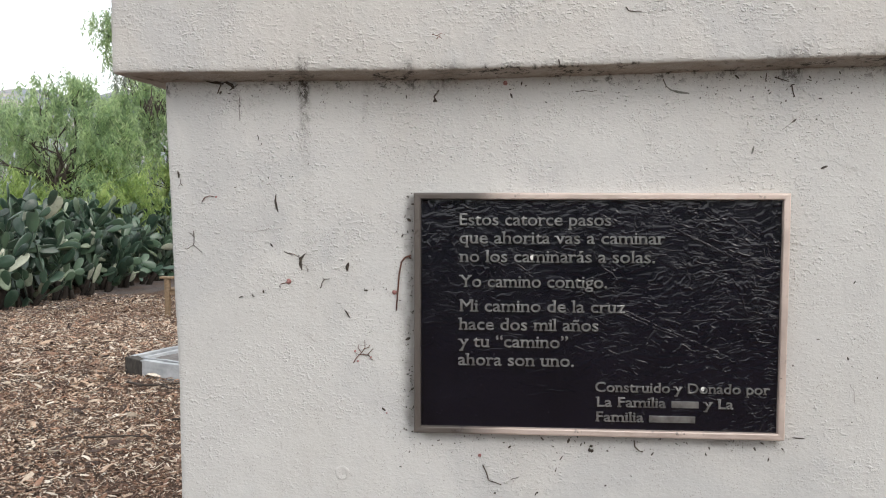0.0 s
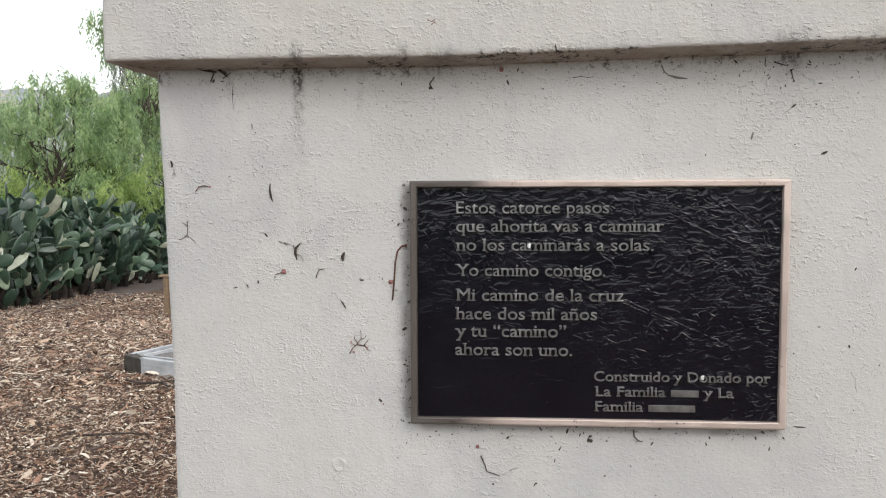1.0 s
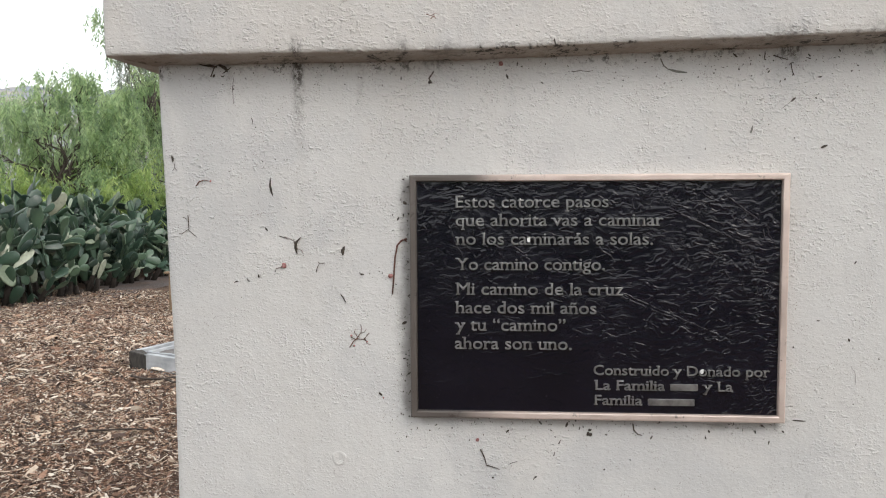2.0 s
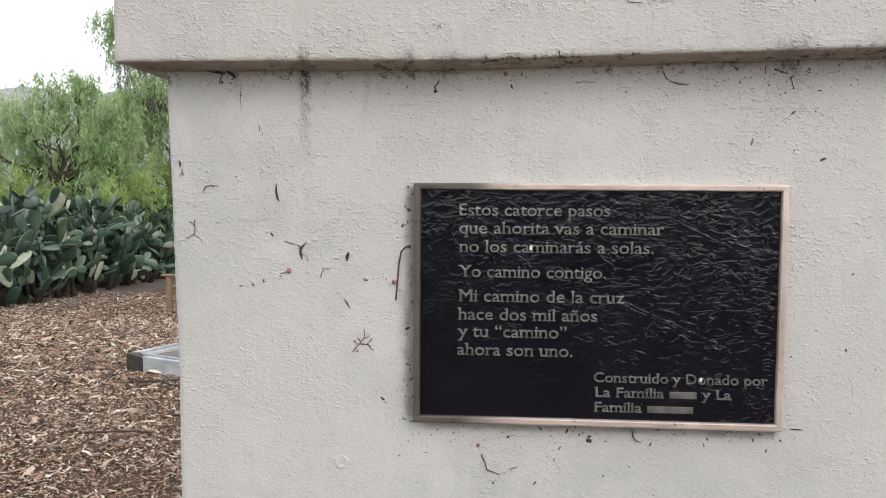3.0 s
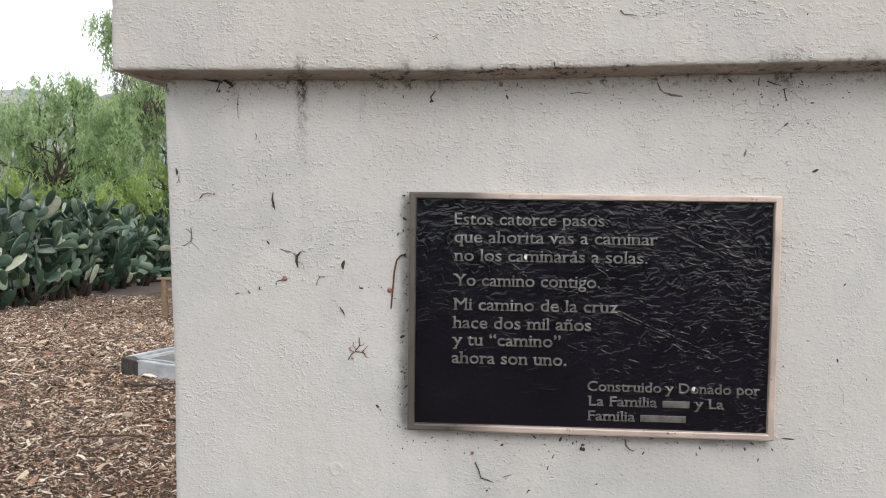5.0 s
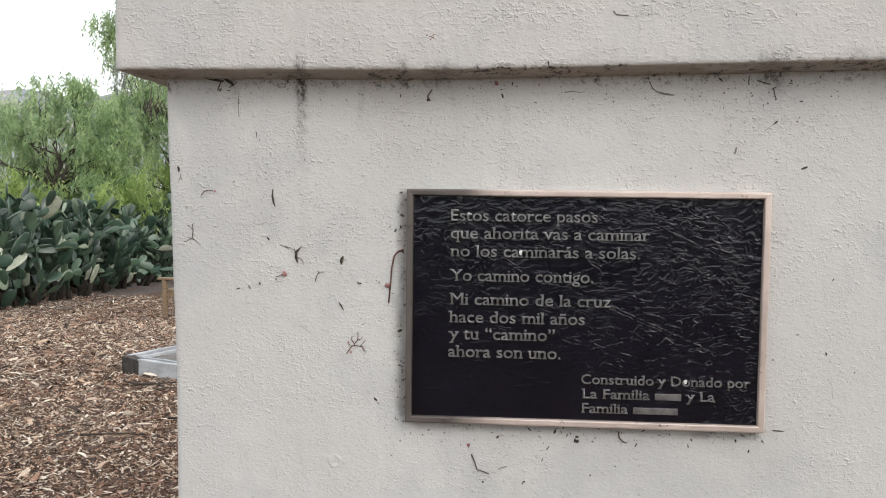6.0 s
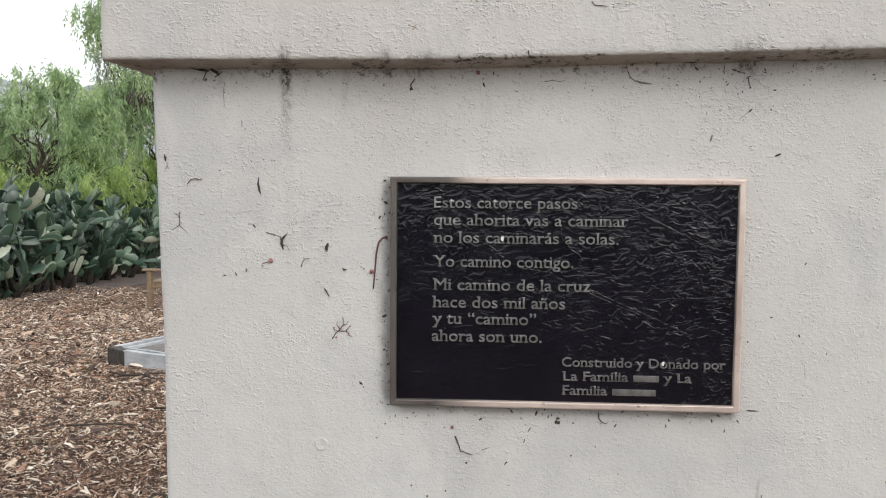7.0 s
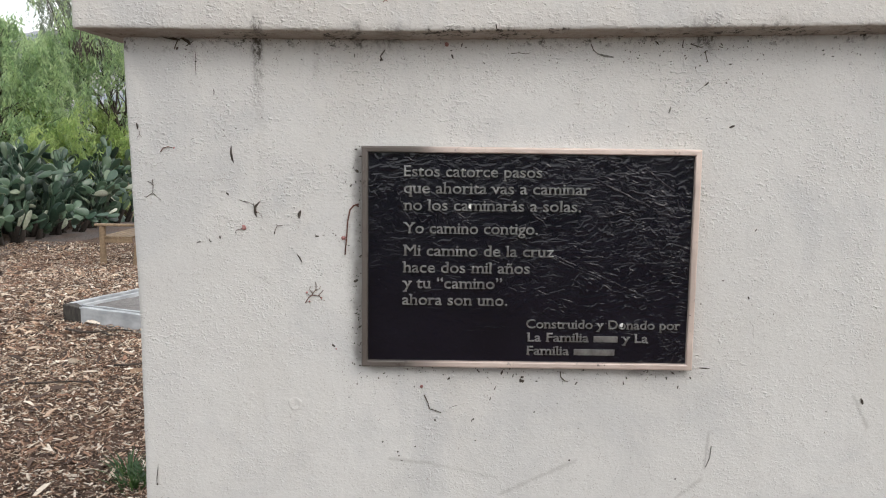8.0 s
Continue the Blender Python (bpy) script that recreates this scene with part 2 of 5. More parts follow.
def worn_bronze():
    m = Mat("worn_bronze_rim", 0.45, 0.6)
    x, y, z = m.xyz()
    colour = m.ramp(m.noise(11, 5, 0.6), (0.3, (0.58, 0.47, 0.42)), (0.7, (0.78, 0.655, 0.59)))
    # left end painted darker for its shaded side and dull reflections
    left_shade = m.span(m.math("ADD", x, m.math("MULTIPLY", m.noise(7, 3), 0.25)), 0.12, -0.04)
    colour = m.mix(m.math("MULTIPLY", left_shade, 0.92), colour, (0.105, 0.094, 0.085))
    nick = m.math("MULTIPLY", m.span(m.noise(70, 4, 0.7), 0.58, 0.68), m.span(m.noise(13, 2), 0.45, 0.62))
    colour = m.mix(m.math("MULTIPLY", nick, 0.85), colour, (0.06, 0.045, 0.04))
    return m.done(colour, m.noise(220, 3, 0.6, m.scaled(0.2, 1, 1)), 0.0004, 0.5, m.span(m.noise(24, 4), 0.3, 0.7, 0.34, 0.55))


def pewter():
    m = Mat("pewter_lettering", 0.30, 0.75)
    colour = m.ramp(m.noise(60, 4, 0.6), (0.3, (0.17, 0.167, 0.166)), (0.72, (0.41, 0.405, 0.402)))
    return m.done(colour, m.noise(500, 2), 0.0003, 0.5)


def plain(name, a, b, scale, rough=0.8, stretch=(1, 1, 1), dist=0.001, metal=0.0):
    m = Mat(name, rough, metal)
    v = m.noise(scale, 5, 0.6, m.scaled(*stretch))
    colour = m.ramp(v, (0.3, a), (0.7, b))
    colour = m.mix(m.span(m.noise(scale * 0.17, 3), 0.4, 0.7, 0.0, 0.35), colour, tuple(0.5 * c for c in a))
    return m.done(colour, v, dist, 0.7)


def chips_mat():
    m = Mat("mulch_chips", 0.9)
    r = m.island()
    colour = m.ramp(r, (0.0, (0.030, 0.021, 0.017)), (0.24, (0.085, 0.056, 0.042)), (0.40, (0.22, 0.132, 0.088)), (0.52, (0.36, 0.205, 0.135)),
                    (0.64, (0.49, 0.335, 0.23)), (0.82, (0.66, 0.55, 0.43)), (1.0, (0.88, 0.80, 0.68)))
    colour = m.mix(m.span(m.noise(1.1, 4), 0.52, 0.30, 0.0, 0.6), colour, m.mix(0.5, colour, (0.07, 0.05, 0.04)))
    colour = m.mix(m.span(m.noise(0.9, 3), 0.40, 0.66, 0.0, 0.55), colour, m.mix(0.5, colour, (0.18, 0.095, 0.065)))
    colour = m.mix(m.span(m.noise(60, 3, 0.6, m.scaled(1, 1, 1)), 0.4, 0.8, 0.0, 0.4), colour, (0.07, 0.05, 0.04))
    return m.done(colour)


def ground_mat():
    m = Mat("mulch_bed", 0.95)
    v = m.noise(38, 6, 0.7, None, 1.2)
    colour = m.ramp(v, (0.25, (0.035, 0.023, 0.017)), (0.5, (0.11, 0.068, 0.046)), (0.75, (0.25, 0.165, 0.11)))
    colour = m.mix(m.span(m.noise(0.6, 4), 0.4, 0.7, 0.0, 0.5), colour, (0.15, 0.085, 0.055))
    return m.done(colour, v, 0.03, 1.0)


def path_mat():
    m = Mat("grey_grit_path", 0.95)
    v = m.noise(30, 6, 0.7)
    colour = m.ramp(v, (0.3, (0.060, 0.050, 0.047)), (0.7, (0.165, 0.136, 0.127)))
    colour = m.mix(m.span(m.noise(1.4, 4), 0.40, 0.62, 0.0, 0.7), colour, (0.15, 0.095, 0.07))
    return m.done(colour, v, 0.02, 0.8)


def leaf_mat(name, dark, mid, light, glow=0.35):
    """Leaf with light shining through; each leaflet has its own tone."""
    m = Mat(name, 0.6)
    r = m.island()
    colour = m.ramp(r, (0.0, dark), (0.5, mid), (1.0, light))
    tone = m.noise(2.4, 3, 0.6, m.scaled(1, 1, 0.55))
    colour = m.mix(m.span(tone, 0.50, 0.66, 0.0, 0.85), colour, m.mix(0.5, colour, light))
    colour = m.mix(m.span(tone, 0.48, 0.30, 0.0, 0.75), colour, dark)
    m.put(m.b.inputs["Base Color"], colour)
    thin = m.t.nodes.new("ShaderNodeBsdfTranslucent")
    m.put(thin.inputs["Color"], m.mix(0.4, colour, tuple(min(1, 1.6 * c) for c in light)))
    both = m.t.nodes.new("ShaderNodeMixShader")
    both.inputs[0].default_value = glow
    m.t.links.new(m.b.outputs[0], both.inputs[1])
    m.t.links.new(thin.outputs[0], both.inputs[2])
    m.t.links.new(both.outputs[0], m.t.nodes["Material Output"].inputs["Surface"])
    return m.m


def pad_mat():
    m = Mat("cactus_pad", 0.33)
    m.b.inputs["Specular IOR Level"].default_value = 0.6
    # palest stops paint the few pads that glint in the sun
    colour = m.ramp(m.rand(), (0.0, (0.012, 0.030, 0.022)), (0.5, (0.040, 0.084, 0.055)), (0.88, (0.090, 0.150, 0.092)), (0.94, (0.20, 0.25, 0.16)), (1.0, (0.56, 0.58, 0.47)))
    colour = m.mix(m.span(m.noise(9, 4), 0.45, 0.75, 0.0, 0.4), colour, (0.085, 0.10, 0.075))
    face = m.t.nodes.new("ShaderNodeSeparateXYZ")
    m.t.links.new(m.t.nodes["Texture Coordinate"].outputs["Normal"], face.inputs[0])
    rim = m.span(m.math("ABSOLUTE", face.outputs[1]), 0.5, 0.15)   # thin edge painted paler, as rim light on the pads
    colour = m.mix(m.math("MULTIPLY", rim, 0.45), colour, (0.32, 0.34, 0.22))
    dots = m.span(m.voronoi(24), 0.16, 0.08)
    colour = m.mix(m.math("MULTIPLY", dots, 0.5), colour, (0.25, 0.22, 0.14))
    return m.done(colour, dots, 0.004, 0.6)


def bark_mat(name, a, b):
    m = Mat(name, 0.95)
    v = m.noise(16, 6, 0.7, m.scaled(1, 1, 0.25))
    return m.done(m.ramp(v, (0.3, a), (0.7, b)), v, 0.03, 1.0)


def hazed_hill_mat():
    m = Mat("hazed_scrub_hillside", 1.0)
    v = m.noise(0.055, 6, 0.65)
    # scrub and dry-grass tones with the blue-grey of distant haze painted in
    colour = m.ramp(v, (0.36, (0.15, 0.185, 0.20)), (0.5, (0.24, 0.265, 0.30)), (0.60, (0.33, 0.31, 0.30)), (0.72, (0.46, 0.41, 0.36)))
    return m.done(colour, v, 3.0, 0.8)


CRACK, FIELD, BRONZE, PEWTER = crack_paint(), leather_black(), worn_bronze(), pewter()
CHIPS, MULCH, PATHWAY = chips_mat(), ground_mat(), path_mat()
PAD, HILL = pad_mat(), hazed_hill_mat()
TWIG = plain("dark_twig", (0.035, 0.025, 0.02), (0.11, 0.08, 0.06), 200)
RED = plain("reddish_twig", (0.07, 0.03, 0.022), (0.20, 0.085, 0.055), 200)
DRY = plain("dry_leaf_brown", (0.022, 0.018, 0.014), (0.085, 0.065, 0.048), 260)
GREY = plain("weathered_leaf_grey", (0.11, 0.11, 0.095), (0.22, 0.22, 0.19), 260)
PINK = plain("pink_berry", (0.22, 0.075, 0.07), (0.46, 0.25, 0.23), 300, 0.7)
LIME = plain("bright_worn_metal", (0.75, 0.74, 0.72), (0.9, 0.9, 0.88), 300, 0.4)
TEAK = plain("weathered_bench_wood", (0.165, 0.112, 0.066), (0.31, 0.22, 0.138), 30, 0.7, (1, 0.2, 1), 0.002)
PAINTED = plain("grey_white_painted_timber", (0.25, 0.265, 0.28), (0.52, 0.535, 0.55), 9, 0.7, (0.6, 0.6, 1), 0.003)
ROTTEN = plain("dark_rotten_timber", (0.018, 0.016, 0.014), (0.085, 0.074, 0.062), 26, 0.95, (1, 1, 0.4), 0.008)
SOIL = plain("pale_grey_soil", (0.12, 0.11, 0.105), (0.23, 0.215, 0.205), 20, 0.95, (1, 1, 1), 0.02)
GRASS = leaf_mat("weed_blade", (0.02, 0.05, 0.018), (0.04, 0.09, 0.03), (0.09, 0.15, 0.05))
PEPPER = leaf_mat("pepper_leaf", (0.095, 0.155, 0.100), (0.21, 0.335, 0.175), (0.54, 0.64, 0.36), 0.60)
PEPPER_PALE = leaf_mat("pale_pepper_leaf", (0.14, 0.23, 0.09), (0.29, 0.41, 0.15), (0.52, 0.60, 0.25), 0.58)
EUCA = leaf_mat("eucalyptus_leaf", (0.13, 0.165, 0.13), (0.21, 0.25, 0.19), (0.32, 0.36, 0.27), 0.4)
BARK = bark_mat("rough_brown_bark", (0.032, 0.025, 0.021), (0.10, 0.080, 0.066))
PALE_BARK = bark_mat("pale_eucalyptus_bark", (0.14, 0.13, 0.125), (0.34, 0.32, 0.31))
UNSEEN_GREEN = bark_mat("unseen_hedge_foliage", (0.02, 0.035, 0.015), (0.07, 0.11, 0.045))
CACTUS_WOOD = bark_mat("corky_cactus_stem", (0.010, 0.008, 0.006), (0.035, 0.026, 0.020))


# ---- mesh helpers ----
def mesh_of(name, bm, material, smooth=False):
    me = bpy.data.meshes.new(name)
    bm.to_mesh(me)
    bm.free()
    me.materials.append(material)
    if smooth:
        me.shade_smooth()
    return me


def part(name, bm, material, parent=None, label="", smooth=False):
    ob = new(name, mesh_of(name, bm, material, smooth))
    ob.parent = parent
    return tagged(ob, label)


def raw(name, verts, faces, material, smooth=False):
    me = bpy.data.meshes.new(name)
    me.from_pydata(verts, [], faces)
    me.materials.append(material)
    if smooth:
        me.shade_smooth()
    return new(name, me)


def box(bm, x0, x1, y0, y1, z0, z1, bevel=0.0, m=None):
    made = bmesh.ops.create_cube(bm, size=1.0)["verts"]
    for v in made:
        v.co = Vector(((x0 + x1) / 2 + v.co.x * (x1 - x0), (y0 + y1) / 2 + v.co.y * (y1 - y0), (z0 + z1) / 2 + v.co.z * (z1 - z0)))
        if m:
            v.co = m @ v.co
    if bevel:
        edges = list({e for v in made for e in v.link_edges})
        bmesh.ops.bevel(bm, geom=edges, offset=bevel, segments=2, affect="EDGES", profile=0.6)
    return bm


def tube(bm, points, radii, sides=6):
    """A tapered tube through the points."""
    rings = []
    for i, p in enumerate(points):
        p = Vector(p)
        a, b = Vector(points[max(0, i - 1)]), Vector(points[min(len(points) - 1, i + 1)])
        d = (b - a).normalized()
        u = d.orthogonal().normalized() if not rings else (u - d * u.dot(d)).normalized()
        w = d.cross(u)
        rings.append([bm.verts.new(p + (u * math.cos(k * math.tau / sides) + w * math.sin(k * math.tau / sides)) * radii[i]) for k in range(sides)])
    for r, s in zip(rings, rings[1:]):
        for k in range(sides):
            bm.faces.new((r[k], r[(k + 1) % sides], s[(k + 1) % sides], s[k]))
    bm.faces.new(rings[0][::-1])
    bm.faces.new(rings[-1])
    return bm


def lie(y):
    """Height of the land: level round the monument, falling gently to the hedge."""
    s = min(1.0, max(0.0, (y - 6.5) / 8.5))
    return -0.5 * s * s * (3 - 2 * s)


# ---- ground, path, hills ----
def make_ground():
    xs = [-900, -300, -100, -40] + [-25 + 0.5 * i for i in range(101)] + [40, 100, 300, 900]
    ys = [-900, -300, -100, -30] + [-10 + 0.5 * i for i in range(101)] + [60, 120, 300, 900]
    verts, faces = [], []
    for y in ys:
        for x in xs:
            b = 0.025 * noise.noise(Vector((x * 0.7, y * 0.7, 0))) if 2.5 < y < 30 else 0.0
            if abs(x + 2.6) < 1.4 and 5.5 < y < 9.5:
                b *= 0.2
            verts.append((x, y, lie(y) + b))
    n = len(xs)
    for j in range(len(ys) - 1):
        for i in range(n - 1):
            a = j * n + i
            faces.append((a, a + 1, a + n + 1, a + n))
    g = raw("ground", verts, faces, MULCH, True)
    tagged(g, "brown wood-chip mulch bed sloping down to a cactus hedge", "ground", kind="structure")


make_ground()


def land(x, y):
    return lie(y) + (0.025 * noise.noise(Vector((x * 0.7, y * 0.7, 0))) if 2.5 < y < 30 else 0.0)


def make_path():
    """Grey grit strip along the foot of the hedge."""
    near = [(-8.6, 6.0), (-8.1, 9.0), (-7.6, 11.7), (-7.3, 14.5), (-7.0, 17.4), (-6.6, 21.0)]
    far = [(-11.0, 8.0), (-9.8, 10.5), (-9.0, 13.0), (-8.6, 15.5), (-8.2, 18.5), (-7.8, 22.0)]
    verts, faces = [], []
    for k in range(len(near) - 1):
        for s in range(8):
            f = s / 8
            a = Vector(near[k]).lerp(Vector(near[k + 1]), f)
            b = Vector(far[k]).lerp(Vector(far[k + 1]), f)
            for q in range(5):
                p = a.lerp(b, q / 4)
                jitter = 0.12 * noise.noise(Vector((p.x * 2, p.y * 2, 3))) if q == 0 else 0
                verts.append((p.x + jitter, p.y, land(p.x, p.y) + 0.012))
    rows = len(verts) // 5
    for r in range(rows - 1):
        for q in range(4):
            a = r * 5 + q
            faces.append((a, a + 1, a + 6, a + 5))
    p = raw("path", verts, faces, PATHWAY, True)
    tagged(p, "narrow grey grit path between mulch and cactus hedge", "path", kind="structure")


make_path()


def make_hill():
    verts, faces = [], []
    nx, ny = 420, 24
    for j in range(ny):
        for i in range(nx):
            x = -420 + 840 * i / (nx - 1)
            f = j / (ny - 1)
            y = 130 + 260 * f
            ridge = 31 - x * 0.022 + 7 * noise.noise(Vector((x * 0.012, 4.0, 0))) + 3.0 * noise.noise(Vector((x * 0.06, 8.0, 0))) + 1.6 * noise.noise(Vector((x * 0.21, 2.0, 0)))
            z = -0.6 + ridge * math.sin(min(1.0, f * 1.7) * math.pi / 2) * (1.0 if f < 0.6 else 1 - (f - 0.6))
            z += 2.2 * noise.noise(Vector((x * 0.05, y * 0.05, 1))) * min(1, f * 4)
            verts.append((x, y, z - (1.0 if j == 0 else 0)))
    for j in range(ny - 1):
        for i in range(nx - 1):
            a = j * nx + i
            faces.append((a, a + 1, a + nx + 1, a + nx))
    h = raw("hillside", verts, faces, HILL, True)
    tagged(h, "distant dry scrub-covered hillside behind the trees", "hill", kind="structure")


make_hill()


def make_unseen_hedge():
    """A plain unseen hedge, added behind the camera to darken reflections and low light."""
    verts, faces = [], []
    outline = [(-0.9, 0.0), (-1.0, 0.6), (-0.9, 1.6), (-0.4, 2.2), (0.4, 2.2), (0.9, 1.6), (1.0, 0.6), (0.9, 0.0)]
    for i in range(81):
        x = -20 + 0.5 * i
        for dy, z in outline:
            n = noise.noise(Vector((x * 0.9, dy * 2, z * 0.9)))
            verts.append((x, -8.5 + dy * (1 + 0.25 * n), z * (1 + 0.15 * n) - 0.05))
    for i in range(80):
        for k in range(7):
            a = i * 8 + k
            faces.append((a, a + 1, a + 9, a + 8))
    faces += [tuple(range(8)), tuple(640 + k for k in range(7, -1, -1))]
    h = raw("hedge", verts, faces, UNSEEN_GREEN, True)
    tagged(h, "unseen dark green hedge added behind the camera to block low sky light", "hedge", kind="structure")


make_unseen_hedge()


# ---- monument ----
def rounded_loop(x0, x1, y0, y1, r, fine):
    """Plan of a rounded rectangle as (point, outward normal), counter-clockwise from the front left."""
    pts = []
    def run(a, b, nrm, step):
        n = max(1, round((Vector(b) - Vector(a)).length / step))
        for k in range(n):
            pts.append((Vector(a).lerp(Vector(b), k / n), Vector(nrm)))
    def arc(cx, cy, a0):
        for k in range(5):
            a = radians(a0 + 90 * k / 5)
            d = Vector((math.cos(a), math.sin(a)))
            pts.append((Vector((cx, cy)) + d * r, d))
    run((x0 + r, y0), (1.0, y0), (0, -1), fine)
    run((1.0, y0), (x1 - r, y0), (0, -1), 0.05)
    arc(x1 - r, y0 + r, -90)
    run((x1, y0 + r), (x1, y1 - r), (1, 0), 0.1)
    arc(x1 - r, y1 - r, 0)
    run((x1 - r, y1), (x0 + r, y1), (0, 1), 0.1)
    arc(x0 + r, y1 - r, 90)
    run((x0, y1 - r), (x0, y0 + r), (-1, 0), 0.02)
    arc(x0 + r, y0 + r, 180)
    return pts


CORNER = 0.012


def stucco_solid(name, loop, profile, material, rough, bend):
    """Sweeps an (outward offset, z) profile round the plan, with hand-trowelled unevenness."""
    verts, faces = [], []
    n = len(loop)
    flat = [p for p, d in loop]
    box_plan = (min(p.x for p in flat), max(p.x for p in flat), min(p.y for p in flat), max(p.y for p in flat))
    for off, z in profile:
        for p, d in loop:
            q = p + d * max(off, -CORNER)
            if off < -CORNER:      # inside the corner arcs the rings become square
                q = p + d * off
                q.x = min(max(q.x, box_plan[0] - off), box_plan[1] + off)
                q.y = min(max(q.y, box_plan[2] - off), box_plan[3] + off)
            v = Vector((q.x, q.y, z))
            a = rough * (noise.noise(v * 5) * 1.0 + noise.noise(v * 38) * 0.45 + noise.noise(v * 120) * 0.4)
            v += Vector((d.x, d.y, 0)) * a
            v.z += bend(q.x) + rough * (0.6 * noise.noise(v * 45) + 0.6 * noise.noise(v * 130))
            verts.append(v + side_lean(d, z))
    for j in range(len(profile) - 1):
        for i in range(n):
            k = (i + 1) % n
            faces.append((j * n + i, j * n + k, (j + 1) * n + k, (j + 1) * n + i))
    faces.append(tuple(range(n))[::-1])
    faces.append(tuple((len(profile) - 1) * n + i for i in range(n)))
    return raw(name, verts, faces, material, True)


body_time = True


def side_lean(d, z):
    """The end wall flares out a little under the coping."""
    return Vector((-0.016 * min(1.0, max(0.0, (z - 1.15) / 0.5)), 0, 0)) if d.x < -0.1 and z < 1.72 and body_time else Vector((0, 0, 0))


def rise(x):
    """The coping's lower edge climbs slightly to one end."""
    return 0.024 * max(0.0, x + 0.14)


monument = new("stucco_monument")
tagged(monument, "cream painted stucco monument base with overhanging coping, stained", "monument")
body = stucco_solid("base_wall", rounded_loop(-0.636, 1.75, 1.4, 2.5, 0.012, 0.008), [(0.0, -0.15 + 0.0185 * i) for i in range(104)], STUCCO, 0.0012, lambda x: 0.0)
body.parent = monument
body_time = False
CAP_PROFILE = [(-0.09, 1.684), (-0.074, 1.681), (-0.064, 1.682), (-0.055, 1.6832), (-0.04, 1.685), (-0.025, 1.687), (-0.010, 1.6885), (-0.004, 1.6895), (-0.001, 1.692), (0.0, 1.697), (0.0, 1.706), (0.0, 1.715)]
CAP_PROFILE += [(0.0, 1.715 + 0.013 * i) for i in range(1, 17)] + [(-0.004, 1.930), (-0.012, 1.936), (-0.05, 1.938)]
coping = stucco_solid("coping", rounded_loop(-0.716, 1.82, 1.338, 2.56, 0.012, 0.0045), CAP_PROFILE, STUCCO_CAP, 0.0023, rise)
coping.parent = monument
tagged(coping, "overhanging stucco coping with black run-off streaks")


def crack(points, width=0.0007):
    """A hairline crack, a thin ragged sliver let into the face."""
    random.seed(round(points[0][0] * 1000))
    line = []
    for (xa, za), (xb, zb) in zip(points, points[1:]):
        for k in range(5):
            f = k / 5
            line.append((xa + (xb - xa) * f + random.uniform(-0.0016, 0.0016), za + (zb - za) * f + random.uniform(-0.0016, 0.0016)))
    line.append(points[-1])
    bm = bmesh.new()
    tube(bm, [(x, 1.3992, z) for x, z in line], [width * random.uniform(0.3, 0.6) for _ in line], 5)
    part("crack", bm, CRACK, body, "hairline crack in the stucco")


crack([(-0.528, 1.430), (-0.506, 1.429), (-0.477, 1.431), (-0.447, 1.434)])
crack([(0.415, 1.554), (0.430, 1.550), (0.457, 1.547), (0.483, 1.536), (0.510, 1.529)], 0.0005)
crack([(0.498, 1.182), (0.505, 1.168), (0.507, 1.149)], 0.0011)
crack([(-0.420, 1.254), (-0.405, 1.252), (-0.390, 1.239)])


def plug(x, z, r):
    """A round patch where a hole was filled."""
    bm = bmesh.new()
    rings = []
    for rr, h in ((r, 0.0), (r * 0.9, 0.0014), (r * 0.72, 0.0016), (r * 0.55, 0.0004), (r * 0.15, 0.0006)):
        rings.append([bm.verts.new((x + math.cos(a * math.tau / 20) * rr * (1 + 0.1 * math.sin(a)), 1.3995 - h * (0.6 + 0.4 * math.sin(a * 0.9)), z + math.sin(a * math.tau / 20) * rr)) for a in range(20)])
    for p, q in zip(rings, rings[1:]):
        for k in range(20):
            bm.faces.new((p[k], p[(k + 1) % 20], q[(k + 1) % 20], q[k]))
    bm.faces.new(rings[-1])
    part("patch", bm, STUCCO, body, "small round filled hole", True)


plug(-0.347, 1.011, 0.013)

bm = bmesh.new()
bmesh.ops.create_icosphere(bm, subdivisions=2, radius=0.0045)
for v in bm.verts:
    v.co *= 1 + 0.9 * noise.noise(v.co * 420)
    v.co = Vector((-0.193 + v.co.x * 1.5, 1.3385 + v.co.y * 0.5, 1.6935 + v.co.z * 0.6))
part("lime_crumb", bm, STUCCO_CAP, coping, "pale crumb of lime at the edge")

# ---- plaque ----
PX0, PX1, PZ0, PZ1 = -0.22, 0.39, 1.09, 1.495
FIELD_Y = 1.388
plaque = new("memorial_plaque")
plaque.location = (0, 0, 0)
tagged(plaque, "black leather-textured cast plaque with bronze rim and raised lettering", "plaque")


